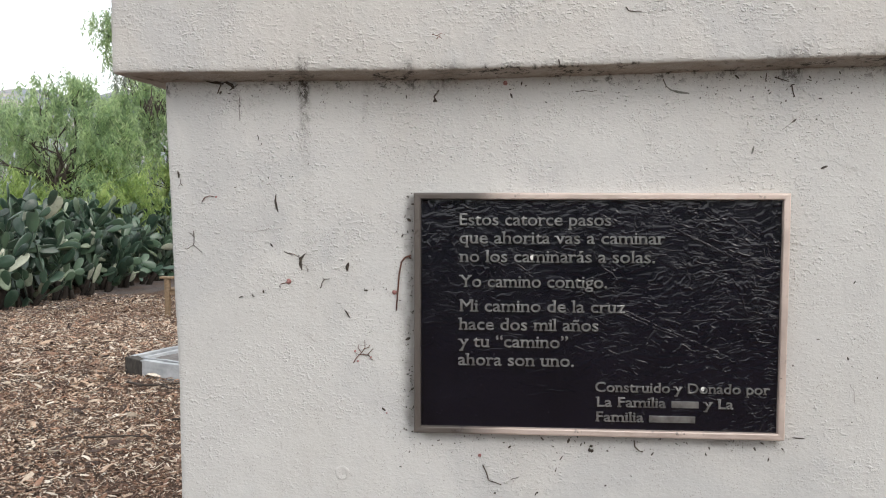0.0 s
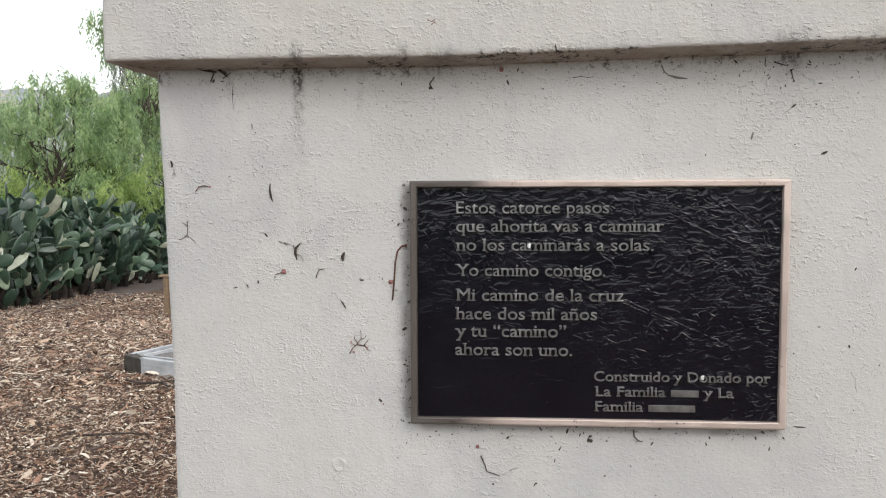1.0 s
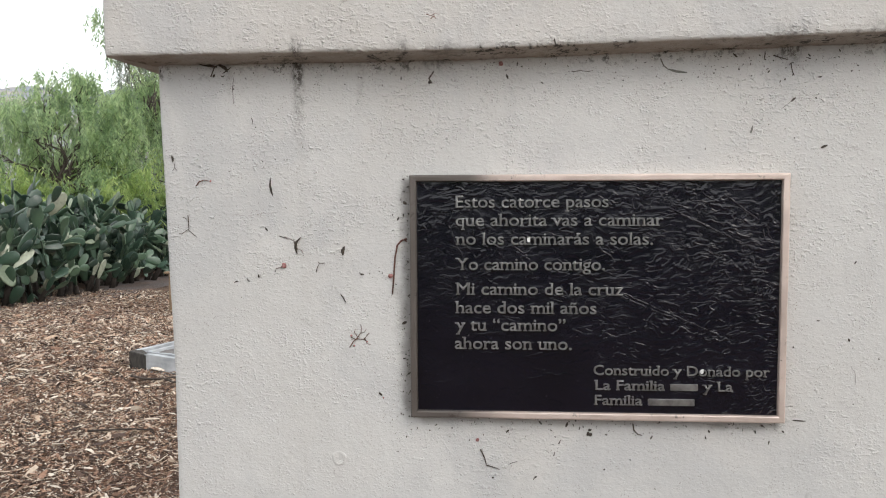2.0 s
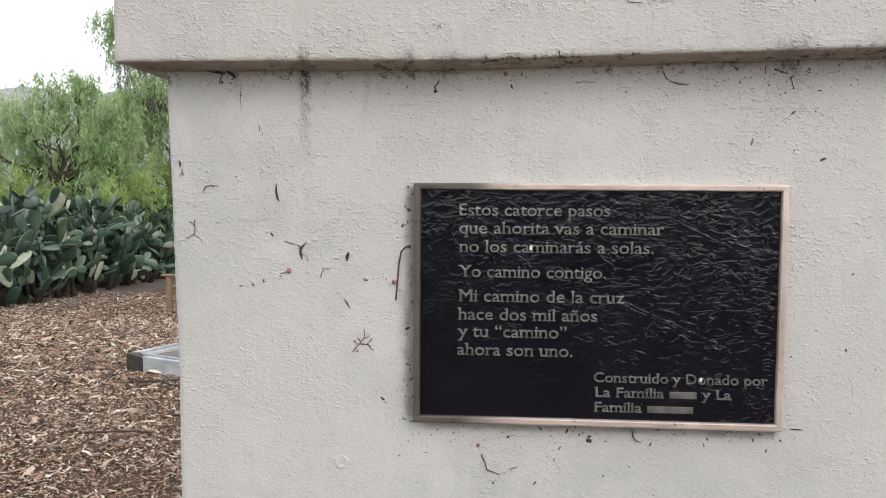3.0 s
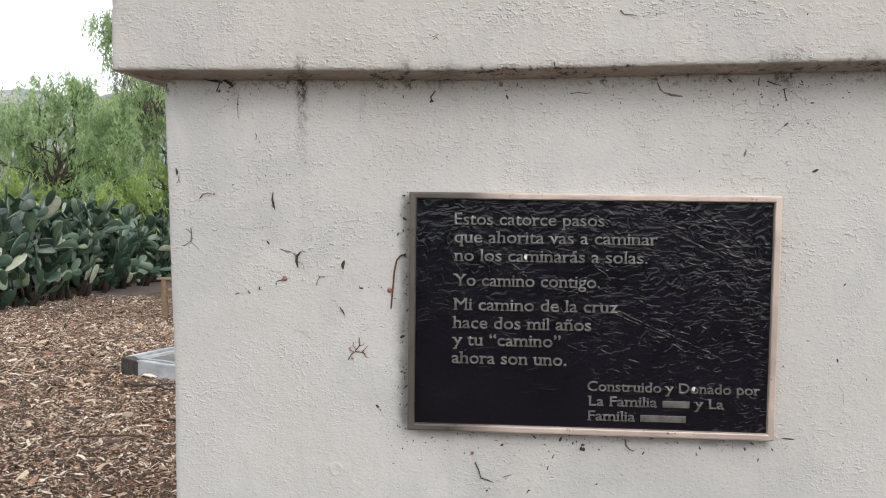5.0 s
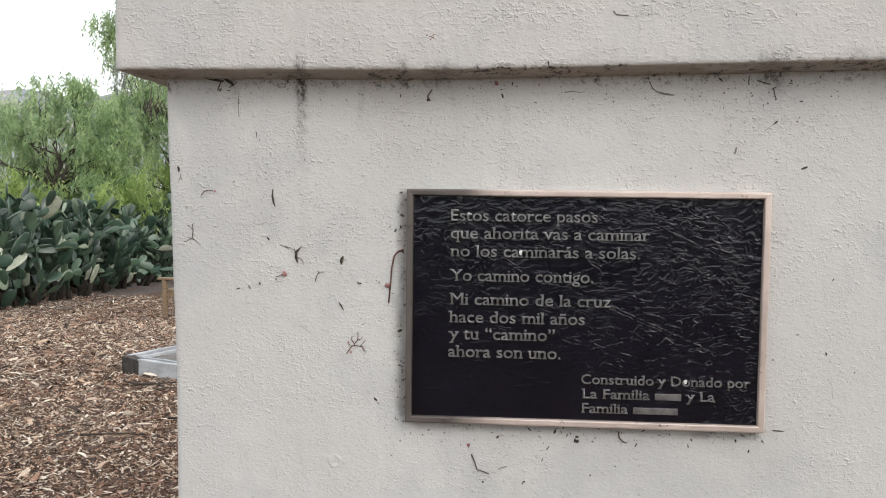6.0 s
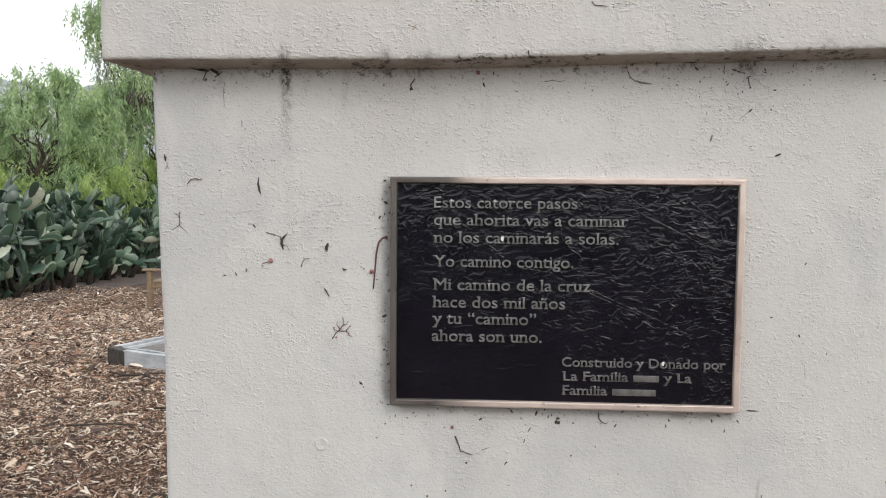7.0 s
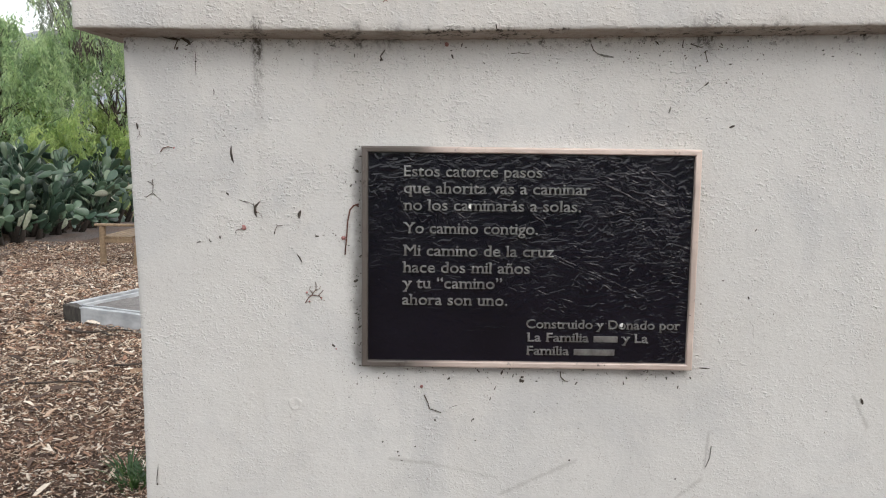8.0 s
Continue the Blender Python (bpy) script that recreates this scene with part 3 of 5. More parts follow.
def make_rim():
    """Four mitred bars with a rounded outer edge and a slope down to the field."""
    bm = bmesh.new()
    sect = [(0.0, 1.402), (0.0, 1.3822), (0.0012, 1.3803), (0.003, 1.380), (0.0095, 1.3803), (0.0108, 1.3815), (0.0118, 1.390)]
    rings = []
    for inset, y in sect:
        a, b, c, d = PX0 + inset, PX1 - inset, PZ0 + inset, PZ1 - inset
        ring = []
        for (xa, za), (xb, zb) in (((a, c), (b, c)), ((b, c), (b, d)), ((b, d), (a, d)), ((a, d), (a, c))):
            for k in range(24):
                f = k / 24
                x, z = xa + (xb - xa) * f, za + (zb - za) * f
                dent = 0.0005 * noise.noise(Vector((x * 30, inset * 200, z * 30)))
                ring.append(bm.verts.new((x + dent, y + dent * 0.5, z + dent)))
        rings.append(ring)
    for r, s in zip(rings, rings[1:]):
        for k in range(96):
            bm.faces.new((r[k], r[(k + 1) % 96], s[(k + 1) % 96], s[k]))
    part("rim", bm, BRONZE, plaque, "scuffed pinkish bronze rim")


make_rim()


def make_field():
    """Cast field with wrinkles in the metal itself."""
    nx, nz = 400, 270
    x0, x1, z0, z1 = PX0 + 0.0105, PX1 - 0.0105, PZ0 + 0.0105, PZ1 - 0.0105
    verts, faces = [], []
    for j in range(nz + 1):
        for i in range(nx + 1):
            x, z = x0 + (x1 - x0) * i / nx, z0 + (z1 - z0) * j / nz
            p = Vector((x * 42, z * 54, 0))
            p += Vector((noise.noise(p * 0.6), noise.noise(p * 0.6 + Vector((7, 3, 1))), 0)) * 0.9
            w = 1 - min(1, abs(noise.noise(p)) * 5)
            w2 = 1 - min(1, abs(noise.noise(p * 2.1 + Vector((3, 1, 5)))) * 4)
            amount = 0.25 + 0.75 * min(1, max(0, 0.2 + x + (z - 1.3) * 1.5 + noise.noise(Vector((x * 5, z * 5, 9))) * 1.5))
            verts.append((x, FIELD_Y - (0.00008 * w + 0.00003 * w2) * amount, z))
    for j in range(nz):
        for i in range(nx):
            a = j * (nx + 1) + i
            faces.append((a, a + 1, a + nx + 2, a + nx + 1))
    f = raw("field", verts, faces, FIELD, True)
    f.parent = plaque
    tagged(f, "black wrinkled leather-look field")


make_field()


def glyph_mesh(text, bevel, extrude):
    cu = bpy.data.curves.new("line", "FONT")
    cu.body, cu.extrude, cu.bevel_depth, cu.bevel_resolution, cu.resolution_u = text, extrude, bevel, 1, 4
    cu.offset = -0.014 if bevel else 0.0
    ob = new("line", cu)
    me = bpy.data.meshes.new_from_object(ob.evaluated_get(bpy.context.evaluated_depsgraph_get()))
    bpy.data.objects.remove(ob)
    bpy.data.curves.remove(cu)
    return me


def serifs(text):
    """Feet for the straight strokes of a line: (x0, x1, y0, y1) in ems."""
    me = glyph_mesh(text, 0, 0)
    bm = bmesh.new()
    bm.from_mesh(me)
    bpy.data.meshes.remove(me)
    bmesh.ops.remove_doubles(bm, verts=bm.verts, dist=1e-5)
    feet = []
    for e in bm.edges:
        if len(e.link_faces) != 1:
            continue
        a, b = e.verts[0].co, e.verts[1].co
        if abs(a.y - b.y) > 1e-3 or not 0.05 < abs(a.x - b.x) < 0.14:
            continue
        inside = e.link_faces[0].calc_center_median().y > a.y
        x0, x1 = min(a.x, b.x), max(a.x, b.x)
        if inside and (abs(a.y) < 0.03 or a.y < -0.12):
            feet.append((x0 - 0.058, x1 + 0.058, a.y - 0.006, a.y + 0.050))
        elif not inside and a.y > 0.35:
            feet.append((x0 - 0.085, x1 + 0.02, a.y - 0.052, a.y + 0.006))
    bm.free()
    return feet


def text_line(text, x, z, width, size):
    """One line of raised letters; x, z is the start of the base line."""
    me = glyph_mesh(text, 0.022, 0.03)
    bm = bmesh.new()
    bm.from_mesh(me)
    bpy.data.meshes.remove(me)
    for x0, x1, y0, y1 in serifs(text):
        box(bm, x0, x1, y0, y1, -0.03, 0.042)
    lo, hi = min(v.co.x for v in bm.verts), max(v.co.x for v in bm.verts)
    sx = width / (hi - lo)
    for v in bm.verts:
        q = v.co.copy()
        v.co = Vector((x + (q.x - lo) * sx, FIELD_Y - 0.0009 - q.z * 0.048, z + q.y * size))
    bmesh.ops.reverse_faces(bm, faces=bm.faces)
    bmesh.ops.recalc_face_normals(bm, faces=bm.faces)
    part("text_line", bm, PEWTER, plaque, "raised pewter-grey lettering")


def text_bar(x0, x1, z0, z1):
    bm = box(bmesh.new(), x0, x1, FIELD_Y - 0.0024, FIELD_Y + 0.001, z0, z1, 0.0006)
    part("text_bar", bm, PEWTER, plaque, "raised plain bar")


EM = 0.0288
text_line("Estos catorce pasos", -0.144, 1.441, 0.249, EM)
text_line("que ahorita vas a caminar", -0.144, 1.411, 0.337, EM)
text_line("no los caminarás a solas.", -0.145, 1.380, 0.322, EM)
text_line("Yo camino contigo.", -0.145, 1.338, 0.245, EM)
text_line("Mi camino de la cruz", -0.145, 1.297, 0.275, EM)
text_line("hace dos mil años", -0.146, 1.266, 0.233, EM)
text_line("y tu “camino”", -0.146, 1.237, 0.183, EM)
text_line("ahora son uno.", -0.146, 1.206, 0.193, EM)
EM2 = 0.0235
text_line("Construido y Donado por", 0.083, 1.165, 0.283, EM2)
text_line("La Familia", 0.084, 1.140, 0.115, EM2)
text_bar(0.208, 0.252, 1.140, 1.151)
text_line("y La", 0.259, 1.140, 0.049, EM2)
text_line("Familia", 0.084, 1.115, 0.079, EM2)
text_bar(0.172, 0.247, 1.115, 1.126)


def worn_spot(x, z, r):
    bm = bmesh.new()
    bmesh.ops.create_icosphere(bm, subdivisions=2, radius=r)
    for v in bm.verts:
        v.co *= 1 + 0.5 * noise.noise(v.co * 500)
        v.co = Vector((x + v.co.x * 0.9, FIELD_Y - 0.0034 + v.co.y * 0.25, z + v.co.z * 1.2))
    part("worn_spot", bm, LIME, plaque, "small bright worn spot")


worn_spot(-0.024, 1.388, 0.0032)
worn_spot(0.258, 1.173, 0.0032)


# ---- leaf litter caught on the stucco ----
def skin(y):
    return y - 0.0006


def litter(ob, label, category):
    return tagged(ob, label, category, group="litter stuck to the stucco")


def twig(points, r, material, y):
    bm = bmesh.new()
    n = len(points)
    tube(bm, [(x, skin(y) - r * 0.7, z) for x, z in points], [r * (1.0 - 0.35 * k / max(1, n - 1)) for k in range(n)], 6)
    ob = part("twig", bm, material, None, "", True)
    litter(ob, "reddish dry twig stuck to cream stucco" if material == RED else "thin dark dry twig stuck to cream stucco", "twig")


def dry_leaf(points, width, material, y):
    """A narrow curled leaflet with thickness, widest in the middle."""
    fine = []
    for (xa, za), (xb, zb) in zip(points, points[1:]):
        fine += [(xa + (xb - xa) * f, za + (zb - za) * f) for f in (0, 0.33, 0.66)]
    fine.append(points[-1])
    bm = bmesh.new()
    rings = []
    n = len(fine)
    for k, (x, z) in enumerate(fine):
        xa, za = fine[max(0, k - 1)]
        xb, zb = fine[min(n - 1, k + 1)]
        d = Vector((xb - xa, 0, zb - za)).normalized()
        s = Vector((-d.z, 0, d.x))
        half = width / 2 * (0.18 + 0.82 * math.sin(math.pi * (k + 0.4) / (n - 0.2)))
        c = Vector((x, skin(y), z))
        lift = 0.0004 + 0.0006 * abs(math.sin(k * 1.3))
        rings.append([bm.verts.new(c + s * half + Vector((0, -lift * 1.6, 0))), bm.verts.new(c + Vector((0, -lift - 0.0006, 0))), bm.verts.new(c - s * half + Vector((0, -lift, 0))), bm.verts.new(c + Vector((0, 0.0004, 0)))])
    for r, s in zip(rings, rings[1:]):
        for k in range(4):
            bm.faces.new((r[k], r[(k + 1) % 4], s[(k + 1) % 4], s[k]))
    bm.faces.new(rings[0][::-1])
    bm.faces.new(rings[-1])
    ob = part("dry_leaf", bm, material, None)
    litter(ob, "narrow grey weathered leaf stuck to cream stucco" if material == GREY else "small dark curled dry leaf stuck to cream stucco", "leaf")


def berry(x, z, r, y):
    bm = bmesh.new()
    bmesh.ops.create_icosphere(bm, subdivisions=3, radius=r * 0.9)
    for v in bm.verts:
        v.co *= 0.9 + 0.6 * noise.noise(v.co * 420 + Vector((x * 50, 0, z * 50)))
        v.co = Vector((x + v.co.x, skin(y) - r * 0.25 + v.co.y * 0.5, z + v.co.z))
    litter(part("berry", bm, PINK, None, "", True), "squashed dry pink pepper berry on cream stucco", "berry")


def specks(points, r, y):
    for x, z in points:
        bm = bmesh.new()
        bmesh.ops.create_icosphere(bm, subdivisions=1, radius=1)
        k = Vector((x * 90, 1, z * 90))
        sx, sz = 0.7 + 0.6 * abs(noise.noise(k)), 0.6 + 0.9 * abs(noise.noise(k + Vector((5, 5, 5))))
        for v in bm.verts:
            f = 1 + 0.5 * noise.noise(v.co * 1.7 + k)
            v.co = Vector((x + v.co.x * r * 0.8 * sx * f, skin(y) + v.co.y * r * 0.35, z + v.co.z * r * 0.8 * sz * f))
        litter(part("dirt_crumb", bm, DRY, None), "tiny dark crumb of leaf dirt on cream stucco", "debris")


dry_leaf([(-0.458, 1.492), (-0.459, 1.480), (-0.457, 1.469), (-0.454, 1.461)], 0.004, DRY, 1.4)
twig([(-0.587, 1.479), (-0.582, 1.486), (-0.573, 1.489), (-0.565, 1.487)], 0.001, RED, 1.4)
berry(-0.562, 1.487, 0.0022, 1.4)
twig([(-0.603, 1.429), (-0.602, 1.418), (-0.603, 1.405), (-0.615, 1.397), (-0.619, 1.398)], 0.0008, TWIG, 1.4)
twig([(-0.603, 1.404), (-0.596, 1.398), (-0.588, 1.391)], 0.0006, TWIG, 1.4)
twig([(-0.612, 1.426), (-0.606, 1.423), (-0.602, 1.417)], 0.0006, TWIG, 1.4)
dry_leaf([(-0.629, 1.531), (-0.627, 1.525), (-0.627, 1.519)], 0.004, DRY, 1.4)
twig([(-0.624, 1.517), (-0.624, 1.510), (-0.628, 1.505)], 0.0006, TWIG, 1.4)
twig([(-0.624, 1.510), (-0.620, 1.505)], 0.0006, TWIG, 1.4)
dry_leaf([(-0.408, 1.391), (-0.416, 1.382), (-0.417, 1.373), (-0.414, 1.363)], 0.005, DRY, 1.4)
twig([(-0.420, 1.388), (-0.418, 1.378), (-0.414, 1.371)], 0.0007, TWIG, 1.4)
twig([(-0.436, 1.392), (-0.426, 1.389), (-0.419, 1.384), (-0.413, 1.386)], 0.0004, RED, 1.4)
twig([(-0.413, 1.386), (-0.407, 1.392)], 0.0005, RED, 1.4)
twig([(-0.417, 1.374), (-0.406, 1.369), (-0.404, 1.362)], 0.0005, RED, 1.4)
dry_leaf([(-0.333, 1.376), (-0.336, 1.369), (-0.336, 1.361)], 0.006, DRY, 1.4)
berry(-0.437, 1.343, 0.0048, 1.4)
twig([(-0.452, 1.338), (-0.444, 1.340), (-0.437, 1.346)], 0.0007, RED, 1.4)
berry(-0.255, 1.326, 0.0045, 1.4)
dry_leaf([(-0.525, 1.314), (-0.520, 1.316), (-0.517, 1.316)], 0.002, DRY, 1.4)
dry_leaf([(-0.502, 1.322), (-0.500, 1.317), (-0.497, 1.316)], 0.002, DRY, 1.4)
dry_leaf([(-0.482, 1.328), (-0.481, 1.322)], 0.003, DRY, 1.4)
dry_leaf([(-0.453, 1.336), (-0.452, 1.332)], 0.002, DRY, 1.4)
twig([(-0.382, 1.332), (-0.380, 1.340), (-0.376, 1.347), (-0.366, 1.348)], 0.0008, TWIG, 1.4)
twig([(-0.376, 1.347), (-0.379, 1.350)], 0.0006, TWIG, 1.4)
dry_leaf([(-0.341, 1.296), (-0.336, 1.289), (-0.331, 1.280)], 0.0025, DRY, 1.4)
twig([(-0.326, 1.204), (-0.320, 1.214), (-0.314, 1.219), (-0.306, 1.230), (-0.306, 1.241)], 0.0009, RED, 1.4)
twig([(-0.312, 1.222), (-0.318, 1.230), (-0.316, 1.236)], 0.0007, RED, 1.4)
twig([(-0.300, 1.219), (-0.296, 1.211), (-0.290, 1.209)], 0.0007, RED, 1.4)
twig([(-0.308, 1.228), (-0.300, 1.231), (-0.297, 1.236)], 0.0006, RED, 1.4)
twig([(-0.306, 1.241), (-0.308, 1.244)], 0.0006, TWIG, 1.4)
twig([(-0.314, 1.219), (-0.302, 1.218), (-0.295, 1.226), (-0.292, 1.229)], 0.0008, RED, 1.4)
twig([(-0.316, 1.218), (-0.324, 1.222)], 0.0007, TWIG, 1.4)
twig([(-0.302, 1.218), (-0.296, 1.215)], 0.0007, TWIG, 1.4)
berry(-0.318, 1.207, 0.0022, 1.4)
berry(-0.296, 1.214, 0.0022, 1.4)
berry(-0.323, 1.224, 0.0024, 1.4)
twig([(-0.227, 1.389), (-0.236, 1.386), (-0.243, 1.378), (-0.247, 1.357), (-0.249, 1.329), (-0.252, 1.295)], 0.0017, RED, 1.4)
twig([(-0.227, 1.384), (-0.232, 1.388), (-0.238, 1.385)], 0.0015, RED, 1.4)
dry_leaf([(-0.489, 1.593), (-0.487, 1.588), (-0.488, 1.580)], 0.0016, DRY, 1.4)
dry_leaf([(-0.434, 1.443), (-0.430, 1.439)], 0.001, DRY, 1.4)
dry_leaf([(-0.469, 1.408), (-0.464, 1.402)], 0.003, DRY, 1.4)
twig([(-0.445, 1.394), (-0.437, 1.391), (-0.429, 1.388)], 0.0006, TWIG, 1.4)
twig([(0.187, 1.680), (0.192, 1.669), (0.200, 1.662)], 0.0009, TWIG, 1.4)
dry_leaf([(0.199, 1.663), (0.212, 1.659), (0.229, 1.657)], 0.004, GREY, 1.4)
dry_leaf([(0.400, 1.615), (0.393, 1.609)], 0.003, DRY, 1.4)
twig([(0.393, 1.609), (0.378, 1.597)], 0.0005, GREY, 1.4)
dry_leaf([(0.334, 1.571), (0.331, 1.559)], 0.0032, GREY, 1.4)
dry_leaf([(0.351, 1.689), (0.350, 1.675)], 0.0016, DRY, 1.4)
dry_leaf([(0.301, 1.686), (0.308, 1.680)], 0.003, DRY, 1.4)
twig([(0.364, 1.682), (0.373, 1.679), (0.386, 1.675)], 0.001, TWIG, 1.4)
twig([(0.391, 1.670), (0.394, 1.656), (0.397, 1.650)], 0.0009, TWIG, 1.4)
dry_leaf([(0.384, 1.698), (0.392, 1.704), (0.401, 1.707)], 0.005, DRY, 1.4)
dry_leaf([(0.465, 1.690), (0.467, 1.686)], 0.002, DRY, 1.4)
twig([(0.422, 1.676), (0.415, 1.678)], 0.0008, TWIG, 1.4)
dry_leaf([(0.433, 1.613), (0.430, 1.615)], 0.0025, DRY, 1.4)
specks([(0.274, 1.661), (0.221, 1.645), (0.181, 1.652), (0.311, 1.661), (0.359, 1.573), (0.400, 1.551), (0.383, 1.644), (0.260, 1.535), (0.395, 1.651), (0.331, 1.651)], 0.0018, 1.4)
dry_leaf([(0.441, 1.535), (0.451, 1.539)], 0.004, DRY, 1.4)
dry_leaf([(0.501, 1.353), (0.498, 1.348)], 0.002, DRY, 1.4)
dry_leaf([(0.447, 1.256), (0.442, 1.256)], 0.0018, DRY, 1.4)
dry_leaf([(0.492, 1.227), (0.494, 1.222)], 0.003, DRY, 1.4)
specks([(0.541, 1.194), (0.406, 1.212), (0.503, 1.119), (0.509, 1.052)], 0.002, 1.4)
dry_leaf([(0.408, 1.091), (0.428, 1.090)], 0.0025, DRY, 1.4)
specks([(-0.230, 1.051), (-0.152, 1.068), (-0.190, 1.063), (0.039, 1.086), (0.106, 1.061), (0.104, 1.002), (-0.058, 1.065)], 0.0026, 1.4)
dry_leaf([(-0.061, 1.062), (-0.056, 1.066)], 0.0035, DRY, 1.4)
dry_leaf([(0.042, 1.081), (0.039, 1.073)], 0.004, DRY, 1.4)
specks([(0.078, 1.068), (0.076, 1.062), (0.080, 1.061)], 0.005, 1.4)
twig([(0.150, 1.080), (0.151, 1.070), (0.158, 1.063), (0.165, 1.061)], 0.0013, TWIG, 1.4)
berry(-0.109, 1.048, 0.0035, 1.4)
twig([(-0.104, 1.032), (-0.097, 1.017), (-0.094, 1.005), (-0.083, 1.002), (-0.072, 0.998)], 0.0012, TWIG, 1.4)
twig([(0.027, 1.044), (0.031, 1.051)], 0.0009, TWIG, 1.4)
twig([(0.019, 1.023), (0.021, 1.030)], 0.0009, TWIG, 1.4)
dry_leaf([(-0.015, 0.981), (-0.012, 0.987)], 0.002, DRY, 1.4)
dry_leaf([(-0.057, 1.006), (-0.053, 1.009), (-0.041, 1.013)], 0.0012, DRY, 1.4)
dry_leaf([(-0.277, 1.127), (-0.271, 1.122)], 0.004, DRY, 1.4)
berry(-0.269, 1.118, 0.0016, 1.4)
specks([(-0.221, 1.076), (-0.254, 1.081), (-0.258, 1.075), (-0.363, 1.181), (-0.322, 1.187), (-0.519, 1.110), (-0.556, 1.059)], 0.0014, 1.4)
twig([(0.117, 1.784), (0.122, 1.778), (0.142, 1.776)], 0.0008, TWIG, 1.338)
twig([(-0.186, 1.746), (-0.178, 1.743), (-0.172, 1.747), (-0.165, 1.745)], 0.0009, RED, 1.338)
twig([(-0.179, 1.738), (-0.174, 1.743), (-0.170, 1.738)], 0.0009, RED, 1.338)
specks([(-0.176, 1.745), (-0.173, 1.741), (-0.168, 1.746), (-0.181, 1.740)], 0.0022, 1.338)
berry(-0.174, 1.742, 0.002, 1.338)
specks([(-0.105, 1.773), (-0.011, 1.768), (0.251, 1.760), (0.173, 1.778), (0.404, 1.777)], 0.0018, 1.338)
dry_leaf([(0.014, 1.705), (0.016, 1.694)], 0.002, DRY, 1.338)
berry(-0.070, 1.676, 0.004, 1.4)
dry_leaf([(-0.061, 1.659), (-0.058, 1.651)], 0.003, DRY, 1.4)
twig([(-0.184, 1.646), (-0.188, 1.654), (-0.180, 1.665)], 0.0016, TWIG, 1.4)
dry_leaf([(-0.187, 1.650), (-0.188, 1.645)], 0.004, DRY, 1.4)
twig([(-0.557, 1.662), (-0.550, 1.679), (-0.538, 1.683)], 0.0012, TWIG, 1.4)
dry_leaf([(-0.544, 1.682), (-0.532, 1.676), (-0.528, 1.670)], 0.006, DRY, 1.4)
dry_leaf([(-0.579, 1.684), (-0.561, 1.681), (-0.546, 1.678)], 0.005, DRY, 1.4)
twig([(-0.535, 1.668), (-0.522, 1.677)], 0.001, TWIG, 1.4)
dry_leaf([(-0.550, 1.666), (-0.553, 1.661)], 0.004, DRY, 1.4)
dry_leaf([(-0.518, 1.660), (-0.520, 1.643), (-0.519, 1.616)], 0.0011, DRY, 1.4)
specks([(-0.402, 1.543), (-0.537, 1.649), (-0.519, 1.641), (-0.434, 1.522), (-0.429, 1.522), (-0.449, 1.523), (-0.471, 1.520), (-0.482, 1.577)], 0.002, 1.4)
specks([(-0.307, 1.331), (-0.291, 1.330), (-0.274, 1.334), (-0.263, 1.320), (-0.269, 1.331), (-0.251, 1.429), (-0.232, 1.450), (-0.345, 1.381), (-0.350, 1.363), (-0.404, 1.361)], 0.0016, 1.4)
dry_leaf([(-0.300, 1.329), (-0.307, 1.329)], 0.003, DRY, 1.4)
specks([(-0.388, 1.534), (-0.492, 1.344), (-0.519, 1.344), (-0.506, 1.301), (-0.440, 1.376)], 0.0012, 1.4)
twig([(0.046, 1.661), (0.059, 1.663), (0.071, 1.661), (0.080, 1.663)], 0.0006, TWIG, 1.4)
specks([(0.036, 1.657), (0.116, 1.659), (0.128, 1.646), (-0.132, 1.674), (-0.117, 1.668), (-0.119, 1.655), (-0.097, 1.667), (-0.001, 1.701), (-0.069, 1.689)], 0.0018, 1.4)
dry_leaf([(-0.233, 1.451), (-0.227, 1.447)], 0.005, DRY, 1.4)
dry_leaf([(-0.236, 1.245), (-0.228, 1.249)], 0.005, DRY, 1.4)
specks([(-0.232, 1.237), (-0.230, 1.193), (-0.238, 1.159), (-0.235, 1.129)], 0.002, 1.4)
dry_leaf([(-0.608, 0.889), (-0.611, 0.863), (-0.612, 0.848)], 0.0016, DRY, 1.4)
specks([(-0.611, 0.849), (-0.182, 0.939), (-0.151, 0.912), (-0.153, 0.920), (-0.120, 0.931), (-0.083, 0.983), (0.103, 1.001), (-0.011, 0.986), (0.374, 0.874), (0.172, 0.908)], 0.003, 1.4)
twig([(0.439, 0.940), (0.437, 0.917), (0.430, 0.899)], 0.001, GREY, 1.4)
dry_leaf([(0.714, 1.036), (0.718, 1.025)], 0.005, DRY, 1.4)


